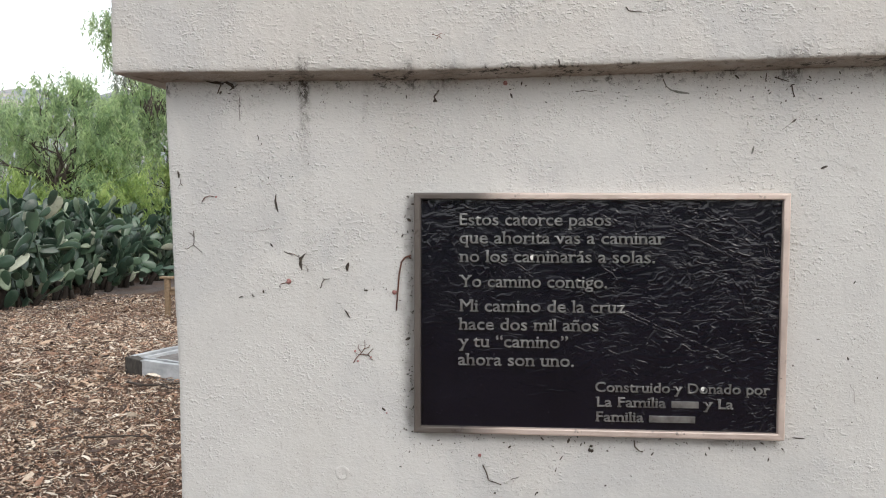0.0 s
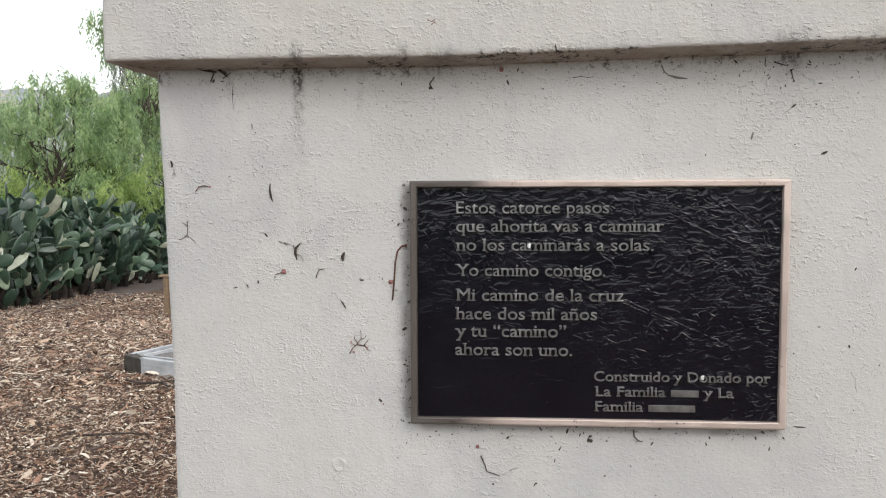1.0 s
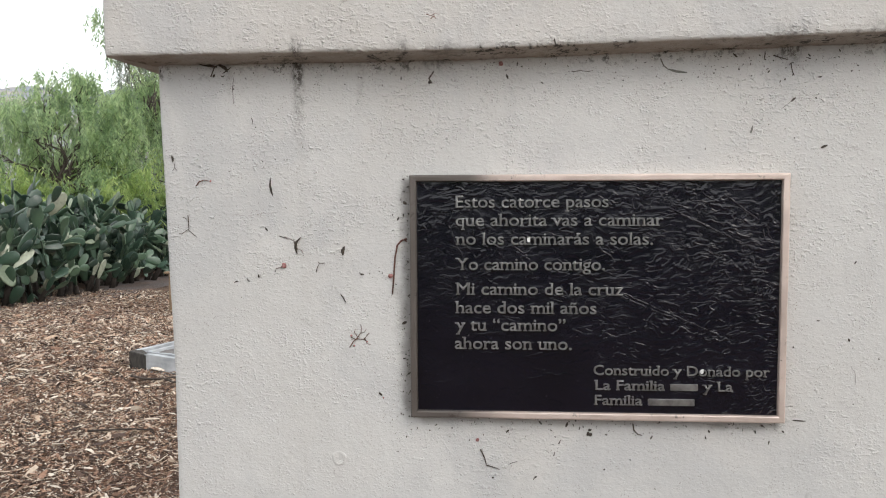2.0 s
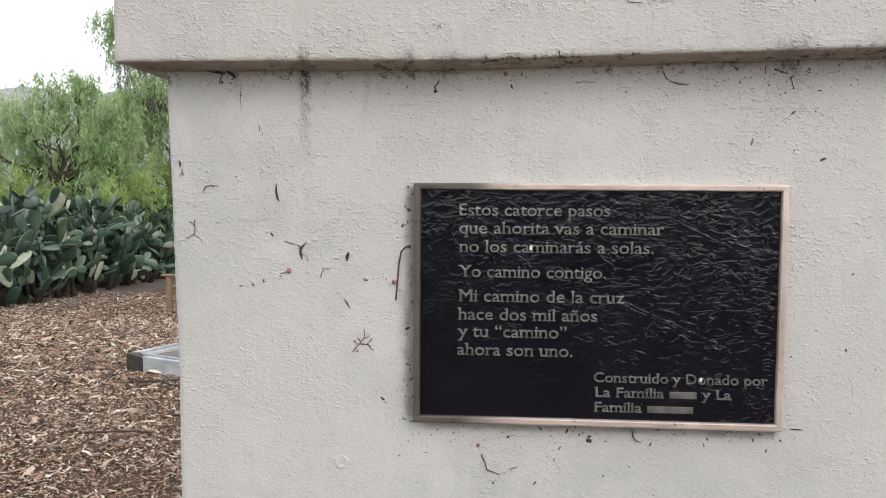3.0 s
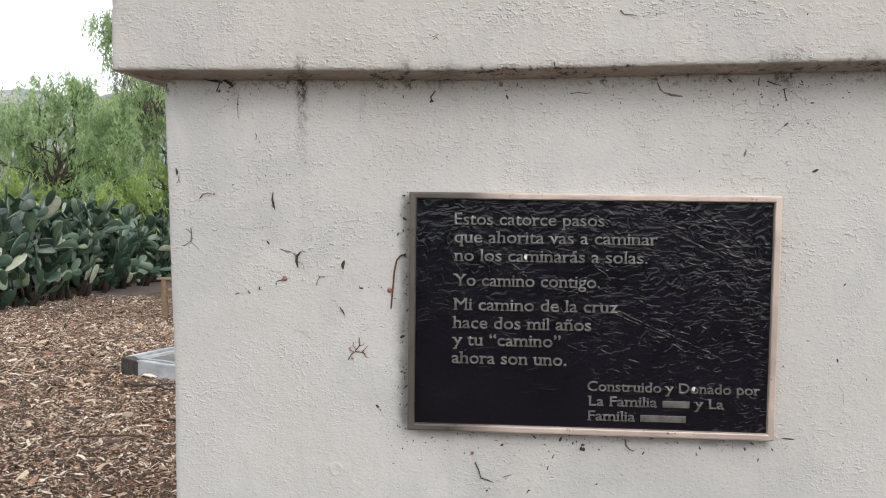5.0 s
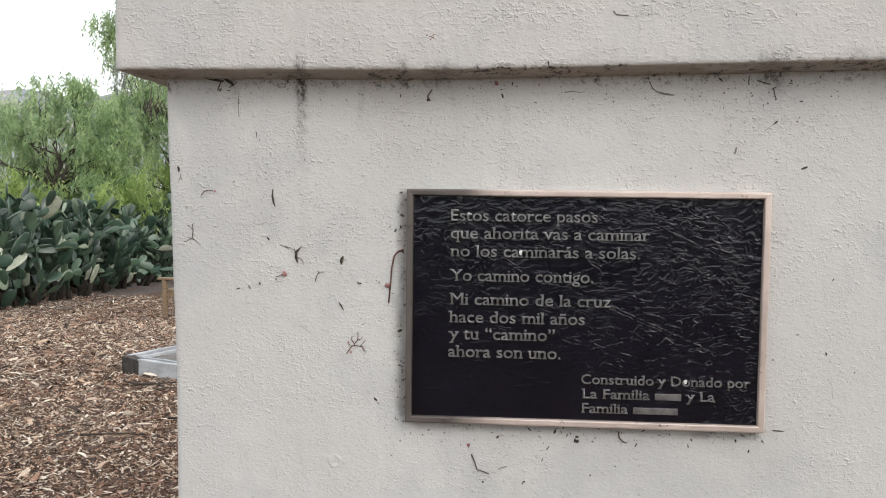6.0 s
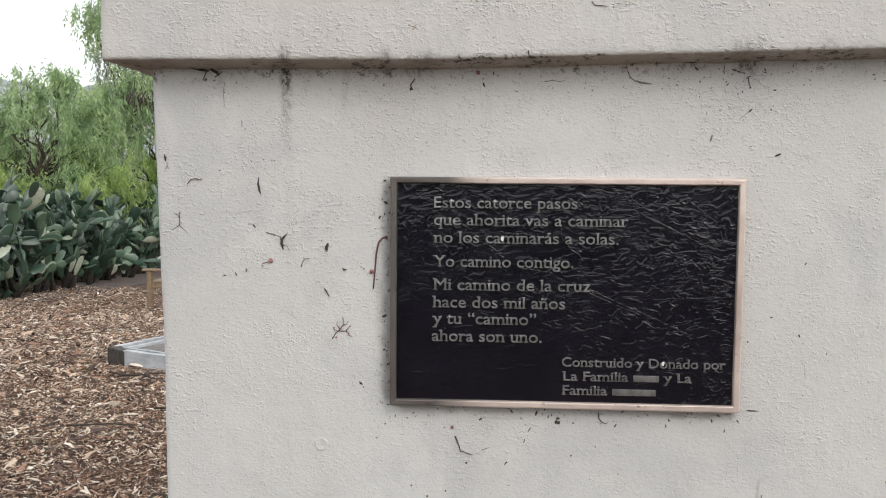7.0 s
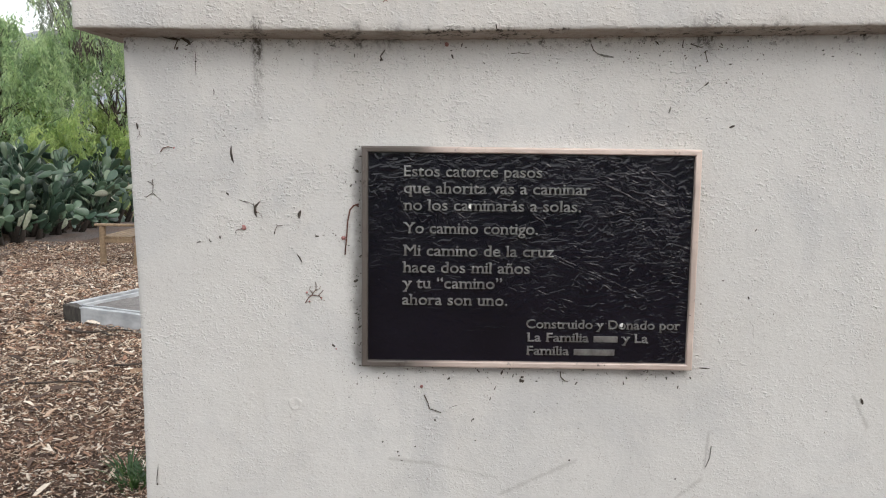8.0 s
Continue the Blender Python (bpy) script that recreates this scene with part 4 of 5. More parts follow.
def make_grit():
    """Countless tiny crumbs of leaf dirt, thickest below the coping and round the plaque."""
    rng = random.Random(5)
    verts, faces = [], []
    for k in range(900):
        spot = rng.random()
        if spot < 0.45:
            x, z = rng.uniform(-0.62, 0.8), 1.683 - abs(rng.gauss(0, 0.022))
        elif spot < 0.62:
            x, z = rng.uniform(-0.25, 0.42), 1.088 - abs(rng.gauss(0, 0.016))
        elif spot < 0.72:
            x, z = -0.223 - abs(rng.gauss(0, 0.008)), rng.uniform(1.08, 1.5)
        else:
            x, z = rng.uniform(-0.62, 0.8), rng.uniform(0.7, 1.68)
        if PX0 < x < PX1 and PZ0 < z < PZ1:
            continue
        r = rng.uniform(0.0003, 0.0008) * rng.choice((1, 1, 1, 1.5, 2.2)) * (1.0 if spot < 0.45 else 1.25 if spot < 0.72 else 0.8)
        b, y = len(verts), 1.3995
        a0 = rng.uniform(0, 6.28)
        long = rng.uniform(1.0, 2.4)
        for q in range(5):
            a = a0 + q * math.tau / 5
            u, w = math.cos(q * math.tau / 5) * r * long, math.sin(q * math.tau / 5) * r * 0.7
            verts.append((x + u * math.cos(a0) - w * math.sin(a0), y, z + u * math.sin(a0) + w * math.cos(a0)))
        verts.append((x, y - r - 0.0006, z))
        faces += [(b + q, b + (q + 1) % 5, b + 5) for q in range(5)]
    g = raw("leaf_dirt", verts, faces, DRY)
    tagged(g, "fine dark crumbs of leaf dirt scattered over cream stucco", "debris", kind="stuff")


make_grit()


# ---- mulch ----
def make_chips(name, y0, y1, density, size, seed):
    """Shredded bark and wood chips lying on the bed, over a stretch of the plan."""
    rng = np.random.default_rng(seed)
    verts, faces = [], []
    area = 0.32 * (y1 * y1 - y0 * y0)
    for _ in range(int(area * density)):
        y = math.sqrt(rng.uniform(y0 * y0, y1 * y1))
        x = -y * rng.uniform(0.22, 0.86)
        if -3.3 < x < -1.2 and 6.3 < y < 8.8 and (x + 3.02) * 0.91 - (y - 6.6) * 0.41 > -0.26 and (x + 3.02) * 0.41 + (y - 6.6) * 0.91 > 0:
            continue
        clump = 0.5 + 0.5 * noise.noise(Vector((x * 1.6, y * 1.6, 2)))
        length = size * rng.lognormal(-0.25, 0.72)
        length = min(length, 0.11)
        wide = length * rng.uniform(0.08, 0.32) + 0.0025
        thick = rng.uniform(0.0015, 0.004)
        a, tip, roll = rng.uniform(0, math.tau), rng.normal(0, 0.24), rng.normal(0, 0.5)
        d = Vector((math.cos(a) * math.cos(tip), math.sin(a) * math.cos(tip), math.sin(tip)))
        s = Vector((-math.sin(a), math.cos(a), 0)) * math.cos(roll) + Vector((0, 0, 1)) * math.sin(roll)
        up = d.cross(s)
        if up.z < 0:
            up = -up
        c = Vector((x, y, land(x, y) + 0.004 + 0.04 * clump * rng.random() + abs(math.sin(tip)) * length * 0.4))
        bow = rng.normal(0, 0.08) * length
        b = len(verts)
        for f, wf in ((-0.5, rng.uniform(0.2, 1)), (0.0, 1.0), (0.5, rng.uniform(0.1, 0.9))):
            m = c + d * length * f + up * (bow * (1 - 4 * f * f))
            verts += [m + s * wide * wf * 0.5 + up * thick, m - s * wide * wf * 0.5 + up * thick, m - s * wide * wf * 0.5, m + s * wide * wf * 0.5]
        for j in (0, 4):
            faces += [(b + j, b + j + 1, b + j + 5, b + j + 4), (b + j + 1, b + j + 2, b + j + 6, b + j + 5), (b + j + 3, b + j, b + j + 4, b + j + 7)]
    ob = raw(name, verts, faces, CHIPS)
    tagged(ob, "shredded brown and tan wood-chip mulch covering the bed", "mulch", kind="stuff")


make_chips("wood_chips", 2.6, 6.0, 6000, 0.0165, 1)
make_chips("wood_chips", 6.0, 9.5, 3000, 0.023, 2)
make_chips("wood_chips", 9.5, 16.0, 900, 0.032, 3)


def strew_chips():
    """Loose coarse chips over the whole bed round the monument."""
    gen = np.random.default_rng(9)
    n = 42000
    x, y = gen.uniform(-13, 8, n), gen.uniform(-7, 16, n)
    keep = ~((x > -0.66) & (x < 1.78) & (y > 1.38) & (y < 2.53)) & ~((x > -3.3) & (x < -0.9) & (y > 5.7) & (y < 9.0))
    x, y = x[keep], y[keep]
    n = len(x)
    z = np.array([land(a, b) for a, b in zip(x, y)]) + gen.uniform(0.006, 0.02, n)
    a = gen.uniform(0, math.tau, n)
    half, wide = np.minimum(0.02 * gen.lognormal(0, 0.5, n), 0.05), gen.uniform(0.003, 0.008, n)
    tip, bow = gen.normal(0, 0.12, n), gen.uniform(0.001, 0.008, n)
    rows = []
    for f in (-1, 0, 1):
        for w in (-1, 1):
            rows.append(np.stack([x + np.cos(a) * half * f - np.sin(a) * wide * w, y + np.sin(a) * half * f + np.cos(a) * wide * w, z + half * f * tip + (bow if f == 0 else 0)], axis=1))
    verts = np.stack(rows, axis=1).reshape(-1, 3)
    b = (np.arange(n) * 6)[:, None]
    faces = np.concatenate([b + np.array([0, 2, 3, 1]), b + np.array([2, 4, 5, 3])])
    ob = raw("wood_chips", verts.tolist(), faces.tolist(), CHIPS)
    tagged(ob, "coarse brown wood chips strewn over the mulch bed", "mulch", kind="stuff")


strew_chips()


def fallen_stick(points, r, seed):
    """A thin knobbly stick lying on the mulch."""
    rng = random.Random(seed)
    line = []
    for (xa, ya), (xb, yb) in zip(points, points[1:]):
        for f in (0, 0.33, 0.66):
            x, y = xa + (xb - xa) * f + rng.gauss(0, 0.006), ya + (yb - ya) * f + rng.gauss(0, 0.006)
            line.append((x, y, land(x, y) + 0.035 + r + rng.uniform(0, 0.008)))
    bm = tube(bmesh.new(), line, [r * (1 - 0.6 * k / len(line)) * rng.uniform(0.85, 1.15) for k in range(len(line))], 6)
    ob = part("stick", bm, BARK, None, "", True)
    tagged(ob, "thin dark fallen stick lying on the mulch", "stick", group="sticks on the mulch")


fallen_stick([(-2.95, 6.18), (-2.72, 6.12), (-2.52, 6.22), (-2.40, 6.17)], 0.011, 1)
fallen_stick([(-2.66, 6.13), (-2.55, 6.05), (-2.42, 6.03)], 0.008, 2)
fallen_stick([(-2.2, 5.2), (-2.0, 5.27), (-1.82, 5.25)], 0.009, 3)
fallen_stick([(-2.55, 4.75), (-2.3, 4.80), (-2.1, 4.77)], 0.008, 4)


# ---- planter frame ----
def make_planter():
    p = new("planter_frame")
    tagged(p, "low grey-white painted timber bed frame with rotten dark corner", "planter")
    p.matrix_world = pose(-3.02, 6.60, 0, 0, 0, -24.5)
    def beam(name, x0, x1, y0, y1, mat=PAINTED, label="", z1=0.145):
        bm = box(bmesh.new(), x0, x1, y0, y1, -0.06, z1, 0.006)
        bmesh.ops.subdivide_edges(bm, edges=[e for e in bm.edges if e.calc_length() > 0.3], cuts=12)
        for v in bm.verts:
            v.co += Vector((noise.noise(v.co * 9), noise.noise(v.co * 9 + Vector((4, 0, 0))), noise.noise(v.co * 9 + Vector((0, 4, 0))))) * 0.005
        part(name, bm, mat, p, label)
    beam("timber", 0.0, 1.7, 0.0, 0.05)
    beam("timber", -0.245, -0.20, 0.12, 2.3)
    beam("timber", -0.20, 1.65, 2.25, 2.3)
    beam("timber", 1.65, 1.7, 0.05, 2.3)
    # second, inner run of boards
    beam("board", -0.12, 1.6, 0.13, 0.16, PAINTED, "", 0.136)
    beam("board", -0.15, -0.12, 0.16, 2.2, PAINTED, "", 0.134)
    bm = bmesh.new()
    base = [(0.02, -0.004), (0.0, 0.05), (-0.13, 0.125), (-0.20, 0.16), (-0.25, 0.06)]
    lo = [bm.verts.new((x, y, -0.06)) for x, y in base]
    hi = [bm.verts.new((x, y, 0.140)) for x, y in base]
    bm.faces.new(hi)
    for k in range(5):
        bm.faces.new((lo[k], hi[k], hi[(k + 1) % 5], lo[(k + 1) % 5]))
    bmesh.ops.recalc_face_normals(bm, faces=bm.faces)
    bmesh.ops.bevel(bm, geom=list(bm.edges), offset=0.006, segments=1, affect="EDGES")
    part("corner_block", bm, ROTTEN, p, "dark rotten end of the timber")
    verts, faces = [], []
    for j in range(22):
        for i in range(16):
            x, y = -0.2 + 1.86 * i / 15, 0.05 + 2.2 * j / 21
            verts.append((x, y, 0.105 + 0.02 * noise.noise(Vector((x * 4, y * 4, 0)))))
    for j in range(21):
        for i in range(15):
            a = j * 16 + i
            faces.append((a, a + 1, a + 17, a + 16))
    s = raw("soil_fill", verts, faces, SOIL, True)
    s.parent = p
    tagged(s, "pale grey dry soil")


make_planter()


# ---- bench ----
def make_bench():
    b = new("garden_bench")
    tagged(b, "weathered honey-brown wooden garden bench with flat armrests on mulch", "bench")
    b.matrix_world = pose(-5.25, 12.50, lie(12.5) + 0.005, 0, 0, -3)
    depth, length = 0.56, 1.5
    def piece(name, *dims, bevel=0.008):
        return part(name, box(bmesh.new(), *dims, bevel), TEAK, b)
    for y in (0.0, length - 0.07):
        piece("leg", 0.0, 0.075, y, y + 0.07, -0.03, 0.586)
        bm = box(bmesh.new(), depth - 0.07, depth, y, y + 0.07, -0.03, 0.93, 0.008)
        for v in bm.verts:
            v.co.x += 0.25 * max(0.0, v.co.z - 0.42)
        part("leg", bm, TEAK, b)
        piece("armrest", -0.07, depth + 0.04, y - 0.015, y + 0.085, 0.585, 0.620, bevel=0.012)
        piece("side_rail", 0.075, depth - 0.07, y + 0.015, y + 0.055, 0.335, 0.405)
    piece("front_rail", 0.012, 0.05, 0.07, length - 0.07, 0.335, 0.405)
    piece("back_rail", depth - 0.05, depth - 0.015, 0.07, length - 0.07, 0.335, 0.405)
    for k in range(5):
        x = 0.0 + 0.099 * k
        piece("seat_slat", x, x + 0.086, 0.072 if k == 0 else 0.005, length - 0.072 if k == 0 else length - 0.005, 0.409, 0.432, bevel=0.005)
    top = depth + 0.25 * 0.45 - 0.055
    piece("top_rail", top, top + 0.04, 0.07, length - 0.07, 0.84, 0.92)
    for k in range(13):
        y = 0.12 + k * 0.1
        bm = box(bmesh.new(), depth - 0.045, depth - 0.025, y, y + 0.05, 0.44, 0.84, 0.003)
        for v in bm.verts:
            v.co.x += 0.25 * (v.co.z - 0.42)
        part("back_slat", bm, TEAK, b)


make_bench()


# ---- prickly pear hedge ----
def pad_mesh(seed):
    """One thick egg-shaped pad; its stalk is at the origin and it grows along z."""
    rng = random.Random(seed)
    bm = bmesh.new()
    bmesh.ops.create_uvsphere(bm, u_segments=14, v_segments=9, radius=0.5)
    slim, bend = rng.uniform(0.44, 0.80), rng.uniform(-0.25, 0.25)
    for v in bm.verts:
        x, y, z = v.co
        h = z + 0.5
        w = slim * (0.62 + 0.50 * h)
        thick = 0.115 * (1.1 - 0.35 * h)
        edge = (1 - min(1, (2 * x) ** 2 + (2 * z) ** 2)) ** 0.35
        v.co = Vector((x * w, y * thick * (0.75 + 0.25 * edge) + bend * 0.35 * (h - 0.2) ** 2 + 0.03 * noise.noise(Vector((x * 3, z * 3, seed))), h))
    return mesh_of("pad", bm, PAD, True)


PADS = [pad_mesh(s) for s in range(14)]


def prickly_pear(x, y, height, seed):
    rng = random.Random(seed)
    ground = land(x, y)
    plant = new("prickly_pear")
    plant.location = (x, y, ground)
    tagged(plant, "tall grey-green prickly pear cactus with stacked flat pads in a hedge", "cactus", group="cactus hedge")
    count = limit = 0
    def grow(at, way, face, size, level):
        nonlocal count
        if count > limit:
            return
        z = way.normalized()
        yv = (face - z * face.dot(z)).normalized()
        xv = yv.cross(z)
        m = Matrix((xv, yv, z)).transposed().to_4x4()
        ob = new("pad", rng.choice(PADS))
        ob.parent = plant
        ob.matrix_local = Matrix.Translation(at) @ m @ Matrix.Diagonal((size, size, size * rng.uniform(0.95, 1.2), 1))
        count += 1
        if at.z + size * z.z > height or level > 6:
            return
        for _ in range(rng.choice((1, 1, 2, 2, 3))):
            side = rng.uniform(-0.9, 0.9)
            tip = at + z * size * (0.98 - 0.24 * side * side) + xv * side * size * 0.30
            nw = (z * 0.9 + xv * side * 1.0 + Vector((rng.gauss(0, 0.62), rng.gauss(0, 0.62), rng.uniform(-0.1, 0.7)))).normalized()
            nf = (yv * 0.5 + Vector((rng.gauss(0, 0.9), rng.gauss(0, 0.9), rng.gauss(0, 0.35)))).normalized()
            grow(tip, nw, nf, max(0.19, size * rng.uniform(0.76, 1.12)), level + 1)
    for k in range(rng.choice((5, 6))):
        a = rng.uniform(0, math.tau)
        foot = Vector((math.cos(a) * rng.uniform(0.05, 0.4), math.sin(a) * rng.uniform(0.05, 0.4), -0.05))
        limit = count + 17
        lean = Vector((math.cos(a) * 0.4 + rng.gauss(0, 0.15), math.sin(a) * 0.4, 1)).normalized()
        stem = rng.uniform(0.12, 0.48)
        bm = tube(bmesh.new(), [foot, foot + lean * stem * 0.5 + Vector((rng.gauss(0, 0.03), rng.gauss(0, 0.03), 0)), foot + lean * stem], [0.065, 0.055, 0.045], 7)
        part("stem", bm, CACTUS_WOOD, plant, "brown corky stem", True)
        face = Vector((rng.gauss(0, 1), rng.gauss(0, 1), 0)).normalized()
        grow(foot + lean * stem * 0.93, lean, face, rng.uniform(0.26, 0.40), 1)
        for _ in range(rng.choice((2, 3, 4))):
            low = foot + lean * stem * rng.uniform(0.15, 0.8)
            side = Vector((rng.uniform(-1, 1), rng.uniform(-1, 0.4), rng.uniform(0.1, 0.9))).normalized()
            grow(low, side, Vector((rng.gauss(0, 1), rng.gauss(0, 1), 0.2)), rng.uniform(0.22, 0.36), 4)


HEDGE = [(-8.6 + 0.53 * f, 12.9 + 6.3 * f) for f in (-0.40, -0.28, -0.16, -0.04, 0.08, 0.20, 0.32, 0.44, 0.56, 0.68, 0.80, 0.92, 1.04, 1.16)]
for k, (hx, hy) in enumerate(HEDGE):
    prickly_pear(hx, hy, 1.30 + 0.45 * math.sin(k * 2.1), 40 + k)
for k, (hx, hy) in enumerate(HEDGE[1:]):
    prickly_pear(hx - 0.75, hy + 0.45, 1.60 + 0.35 * math.sin(k * 1.7 + 1), 80 + k)
for k, (hx, hy) in enumerate(HEDGE[2:]):
    prickly_pear(hx - 1.5, hy + 0.9, 1.55 + 0.2 * math.sin(k * 2.3), 120 + k)


# ---- trees ----
def branch_line(rng, a, b, n, wild):
    pts = []
    for k in range(n + 1):
        f = k / n
        j = wild * math.sin(math.pi * f)
        pts.append(Vector(a).lerp(Vector(b), f) + Vector((rng.gauss(0, j), rng.gauss(0, j), rng.gauss(0, j * 0.5))))
    return pts


def weeping_tree(name, x, y, fork, clumps, strands, hang, leaf, leaf_material, bark, trunk_r, seed, label, category="tree", droop=1.0):
    """A tree whose limbs run to clumps (dx, dy, z, radius, share); leaflets hang in strings from each clump."""
    rng = random.Random(seed)
    base = land(x, y)
    t = new(name)
    t.location = (x, y, base)
    tagged(t, label, category)
    bm = bmesh.new()
    foot = Vector((0, 0, -0.1))
    head = Vector((rng.gauss(0, 0.15), rng.gauss(0, 0.15), fork))
    trunk = branch_line(rng, foot, head, 6, 0.06)
    tube(bm, trunk, [trunk_r * (1.25 - 0.09 * k) for k in range(7)], 9)
    for dx, dy, z, r, share in clumps:
        start = trunk[rng.choice((4, 5, 6))]
        end = Vector((dx, dy, z - base - 0.4 * r))
        limb = branch_line(rng, start, end, 6, 0.12)
        tube(bm, limb, [trunk_r * (0.62 - 0.098 * k) for k in range(7)], 6)
        for _ in range(6):
            s = limb[rng.choice((2, 3, 4, 5))]
            e = end + Vector((rng.gauss(0, r * 0.6), rng.gauss(0, r * 0.6), rng.uniform(-0.4, 0.35) * r))
            tw = branch_line(rng, s, e, 4, 0.08)
            tube(bm, tw, [trunk_r * (0.20 - 0.046 * k) for k in range(5)], 5)
    part("trunk", bm, bark, t, "", True)
    gen = np.random.default_rng(seed)
    whole = sum(c[4] for c in clumps)
    quads = []
    for dx, dy, z, r, share in clumps:
        n = int(strands * share / whole)
        tufts = gen.normal(0, 1, (15, 3)) * np.array([0.60, 0.60, 0.45]) * r
        pick = (15 * gen.random(n) ** 1.4).astype(int)
        q = np.array([dx, dy, z - base]) + tufts[pick] + gen.normal(0, 1, (n, 3)) * np.array([0.19, 0.19, 0.15]) * r
        k = 24
        f = np.linspace(0, 1, k)[None, :, None]
        fall = np.concatenate([gen.normal(0, 0.12, (n, 2)), -hang * droop * gen.uniform(0.4, 1.3, (n, 1))], axis=1)
        p = (q[:, None, :] + fall[:, None, :] * f + gen.normal(0, 0.026, (n, k, 3))).reshape(-1, 3)
        count = len(p)
        a = gen.uniform(0, math.tau, count)
        way = np.stack([np.cos(a), np.sin(a), -gen.uniform(0.3, 2.6, count) * droop], axis=1)
        way /= np.linalg.norm(way, axis=1)[:, None]
        side = np.cross(way, gen.normal(0, 1, (count, 3)))
        side /= np.linalg.norm(side, axis=1)[:, None] + 1e-6
        size = (leaf * gen.uniform(0.6, 1.4, count))[:, None]
        quads.append(np.stack([p, p + way * size * 0.45 + side * size * 0.12, p + way * size, p + way * size * 0.45 - side * size * 0.12], axis=1).reshape(-1, 3))
    verts = np.concatenate(quads)
    faces = np.arange(len(verts)).reshape(-1, 4)
    crown = raw("crown", verts.tolist(), faces.tolist(), leaf_material)
    crown.parent = t
    return t


weeping_tree("pepper_tree", -10.4, 19.0, 2.1,
             [(0.1, 0.3, 3.75, 0.65, 2.0), (-0.9, 0.3, 3.25, 0.7, 2.0), (0.8, 0.2, 3.25, 0.6, 1.4), (-1.8, 0.2, 2.7, 0.8, 1.7), (0.5, 0.7, 2.6, 0.7, 1.3),
              (1.2, 0.3, 2.4, 0.6, 1.2), (1.4, 0.4, 3.0, 0.5, 0.7), (-0.9, 0.7, 2.3, 0.7, 1.2), (-2.7, 0.2, 2.4, 0.9, 1.5), (0.45, 0.3, 4.1, 0.35, 0.45), (-0.45, 0.3, 4.1, 0.35, 0.45),
              (-1.5, -0.3, 1.7, 0.6, 1.2), (0.9, -0.4, 1.7, 0.6, 1.3), (-0.5, 0.9, 1.6, 0.8, 1.6), (-2.3, 0.3, 1.7, 0.7, 1.2), (0.3, -0.5, 2.9, 0.5, 0.6), (1.6, 0.2, 1.8, 0.7, 1.2)],
             1150, 0.50, 0.13, PEPPER, BARK, 0.085, 11, "bright green weeping pepper tree with feathery leaves behind cactus")
weeping_tree("pepper_tree", -8.2, 21.5, 2.6,
             [(-2.25, 0, 6.1, 0.35, 0.4), (-1.9, 0, 5.5, 0.3, 0.3), (-2.1, 0, 3.5, 0.6, 1.3), (-1.4, 0, 3.7, 0.6, 1.9), (-1.0, 0, 4.6, 0.5, 1.0), (-1.7, 0.2, 5.7, 0.5, 0.55), (-1.3, 0, 6.6, 0.6, 0.7),
              (-1.7, -0.3, 2.7, 0.6, 1.4), (-0.3, 0.2, 3.6, 0.4, 0.35), (0.3, 0.2, 2.3, 0.5, 0.5), (-0.5, 0, 5.2, 0.6, 0.5), (0.8, 0.2, 4.4, 0.7, 0.8), (0.2, 0, 7.0, 0.9, 1.2), (1.2, 0, 5.6, 0.9, 0.9), (-0.6, -0.4, 2.9, 0.5, 0.6), (-0.2, -0.3, 4.2, 0.5, 0.6), (0.2, -0.4, 3.3, 0.45, 0.5)],
             1000, 0.70, 0.13, PEPPER, BARK, 0.05, 12, "tall drooping pepper tree with hanging green strands")


def dead_strands(tree, x, y, z, seed):
    """A brown withered bunch that hangs from a limb."""
    gen = np.random.default_rng(seed)
    bm = bmesh.new()
    at = Vector((x, y, z)) - tree.location
    for _ in range(40):
        q = at + Vector(gen.normal(0, 1, 3) * np.array([0.17, 0.15, 0.10]))
        d = Vector((gen.normal(0, 0.10), gen.normal(0, 0.10), -gen.uniform(0.15, 0.6)))
        tube(bm, [q, q + d * 0.5 + Vector((gen.normal(0, 0.03), 0, 0)), q + d], [0.012, 0.016, 0.004], 4)
    part("withered_branch", bm, BARK, tree, "brown withered hanging branch")


dead_strands(bpy.data.objects["pepper_tree.001"], -8.85, 20.9, 3.75, 3)
weeping_tree("pepper_shrub", -9.55, 19.1, 0.5,
             [(0, 0, 1.3, 0.7, 1), (-0.9, 0.2, 1.2, 0.7, 1), (0.7, 0.1, 1.5, 0.6, 1), (0.1, 0.3, 2.0, 0.6, 0.9), (0, 0, 0.4, 0.8, 1), (-1.0, 0, 0.3, 0.8, 1)],
             900, 0.5, 0.12, PEPPER_PALE, BARK, 0.06, 13, "yellow-green feathery shrub behind the cactus hedge", "shrub")
weeping_tree("pepper_shrub", -8.5, 21.3, 0.5,
             [(0, 0, 1.5, 0.5, 1), (-0.8, 0.2, 1.3, 0.6, 1), (0.7, 0.1, 1.2, 0.6, 1), (-0.3, 0.3, 2.1, 0.4, 0.5), (0, 0, 0.5, 0.7, 1)],
             700, 0.45, 0.12, PEPPER_PALE, BARK, 0.05, 19, "bright green feathery shrub behind the cactus hedge", "shrub")
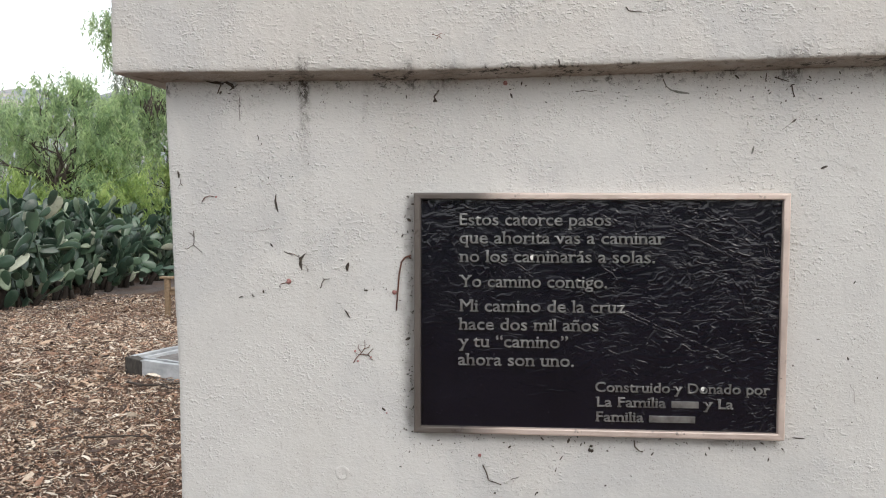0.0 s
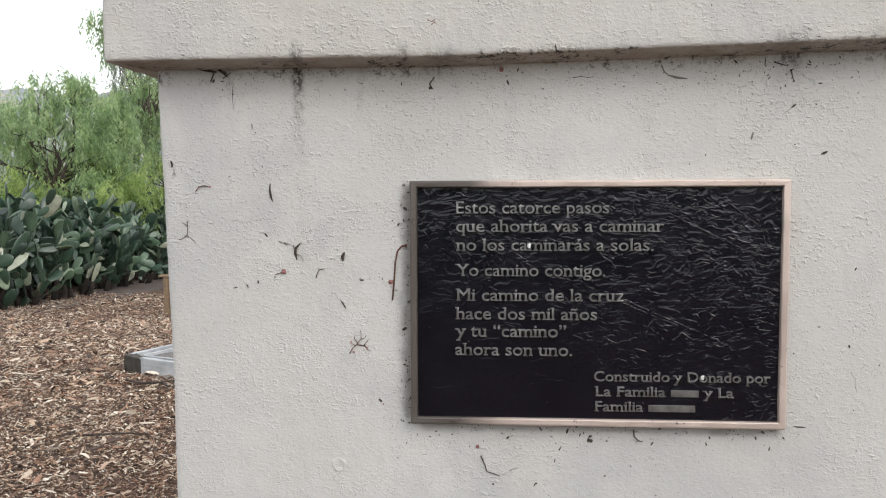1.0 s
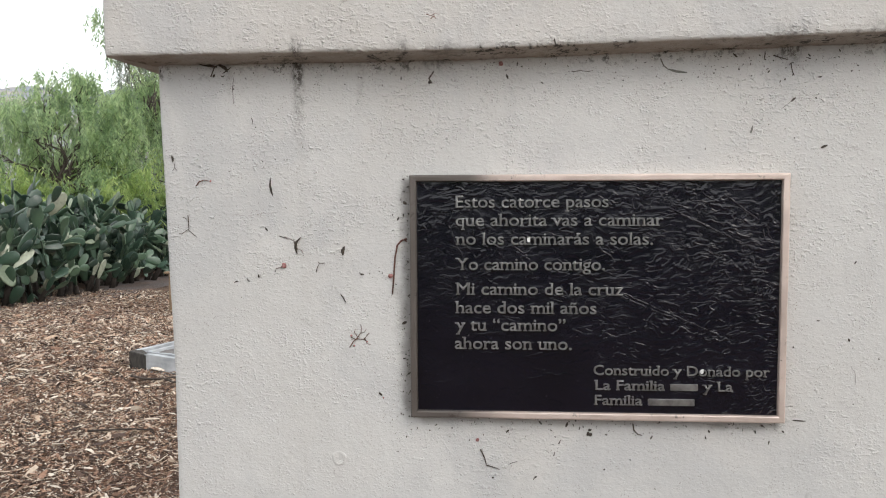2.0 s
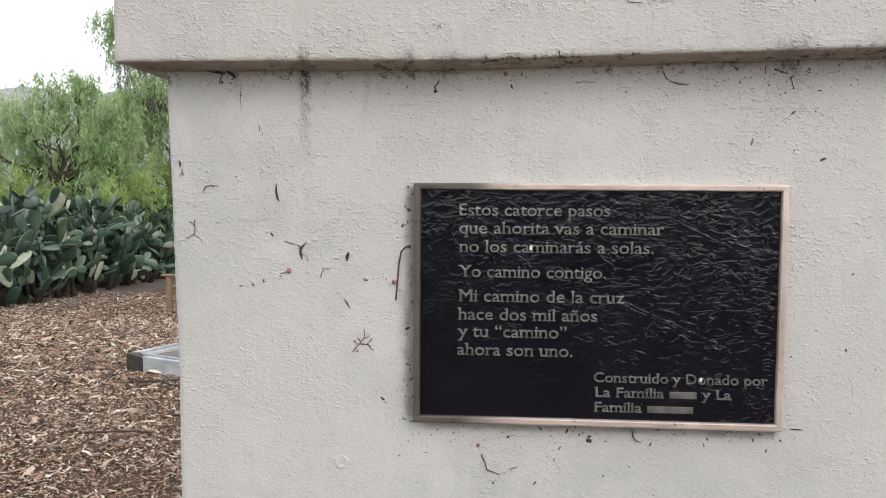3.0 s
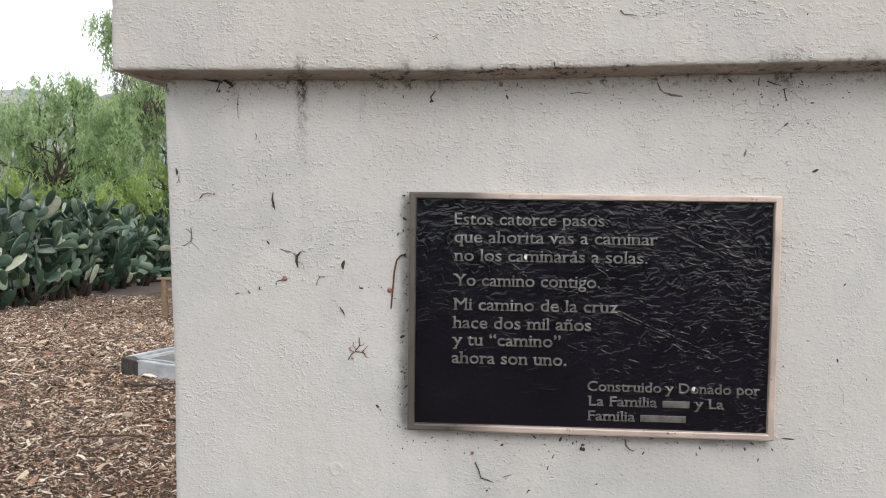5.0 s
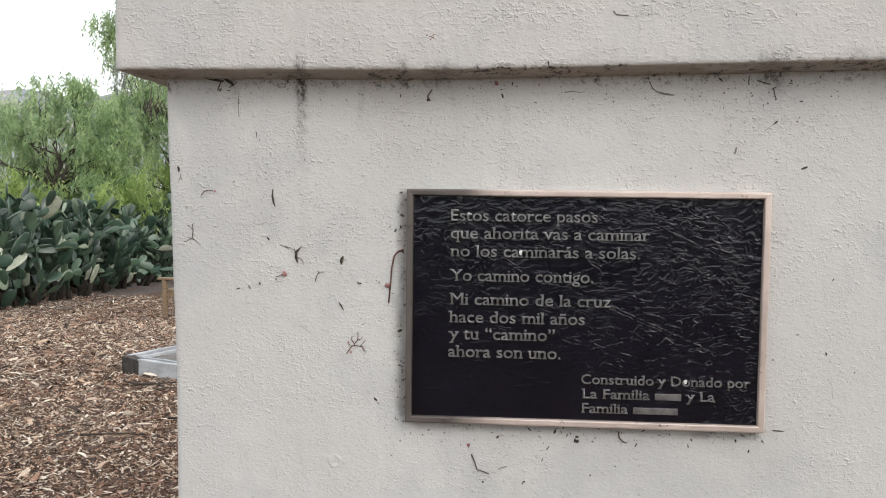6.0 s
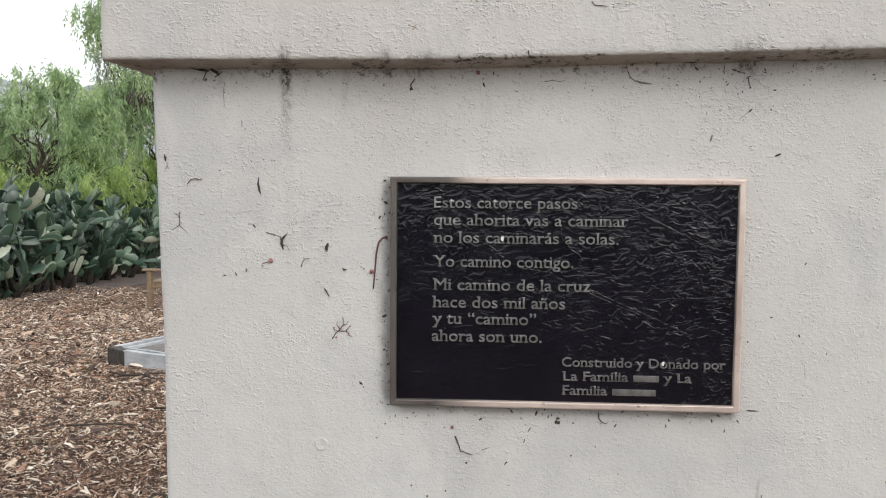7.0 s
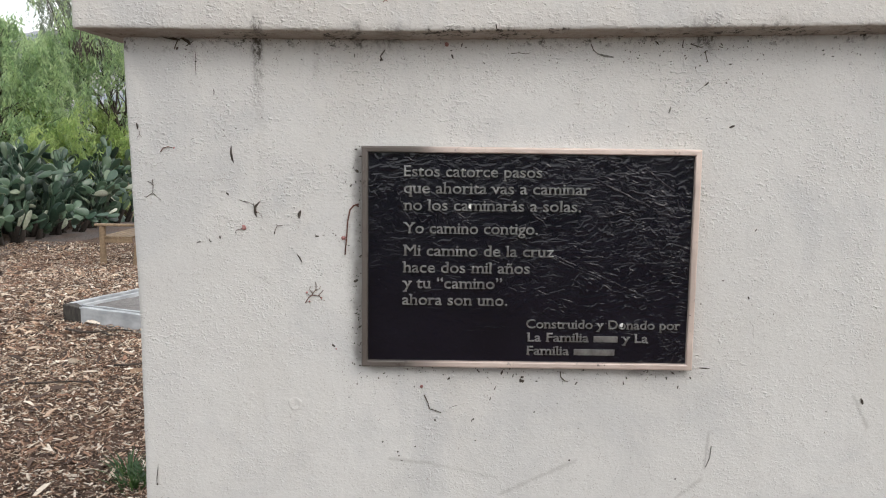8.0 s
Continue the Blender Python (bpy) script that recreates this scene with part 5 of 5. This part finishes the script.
weeping_tree("pepper_shrub", -11.8, 18.0, 0.5,
             [(0, 0, 1.2, 0.7, 1), (-0.9, 0.2, 1.3, 0.7, 1), (0.8, 0.1, 1.3, 0.7, 1), (1.4, 0.2, 1.0, 0.6, 1), (0.3, 0, 0.4, 0.8, 1), (1.5, 0, 0.3, 0.8, 1)],
             900, 0.5, 0.12, PEPPER_PALE, BARK, 0.06, 14, "yellow-green feathery shrub behind the cactus hedge", "shrub")
weeping_tree("eucalyptus_tree", -12.9, 30.0, 4.5,
             [(-0.3, 0, 6.0, 1.0, 1), (0.8, 0, 7.2, 1.1, 1), (-0.9, 0.2, 7.8, 0.9, 0.8), (1.4, 0, 5.0, 0.8, 0.7)],
             600, 0.8, 0.15, EUCA, PALE_BARK, 0.16, 15, "slender grey-barked eucalyptus with thin foliage")
weeping_tree("pepper_tree", -12.6, 26.0, 1.6,
             [(0, 0, 2.2, 0.8, 1), (-1.4, 0, 2.0, 0.9, 1), (1.5, 0.2, 1.4, 0.9, 1), (0.4, -0.4, 0.9, 0.9, 1), (2.6, 0, 1.2, 0.9, 1)],
             900, 0.6, 0.11, PEPPER_PALE, BARK, 0.14, 17, "pale green pepper tree among others on the slope")
weeping_tree("pepper_tree", -17.0, 27.0, 1.6,
             [(0, 0, 4.2, 1.2, 1), (-1.5, 0, 3.2, 1.1, 1), (1.6, 0.2, 3.4, 1.1, 1), (0.4, -0.4, 2.0, 1.2, 1), (1.8, 0, 1.6, 1.1, 1)],
             1000, 0.8, 0.11, PEPPER, BARK, 0.14, 16, "green weeping pepper tree farther down the slope")


# ---- weed by the wall ----
def make_weed(x, y, seed):
    rng = random.Random(seed)
    w = new("weed_tuft")
    w.location = (x, y, land(x, y))
    tagged(w, "small green weed tuft growing out of the mulch", "weed")
    verts, faces = [], []
    for _ in range(70):
        a = rng.uniform(0, math.tau)
        r0, L = rng.uniform(0, 0.07), rng.uniform(0.05, 0.15)
        p = Vector((math.cos(a) * r0, math.sin(a) * r0, -0.01))
        out = Vector((math.cos(a) * rng.uniform(0.1, 0.8), math.sin(a) * rng.uniform(0.1, 0.8), 1)).normalized()
        s = Vector((-math.sin(a), math.cos(a), 0)) * rng.uniform(0.003, 0.007)
        b = len(verts)
        mid, tip = p + out * L * 0.55, p + out * L + Vector((math.cos(a), math.sin(a), -0.5)) * L * 0.25
        verts += [p - s * 0.5, p + s * 0.5, mid + s, mid - s, tip]
        faces += [(b, b + 1, b + 2, b + 3), (b + 3, b + 2, b + 4)]
    ob = raw("foliage", verts, faces, GRASS)
    ob.parent = w


make_weed(-1.47, 3.50, 3)
make_weed(-1.40, 3.36, 4)
make_weed(-1.36, 3.42, 5)
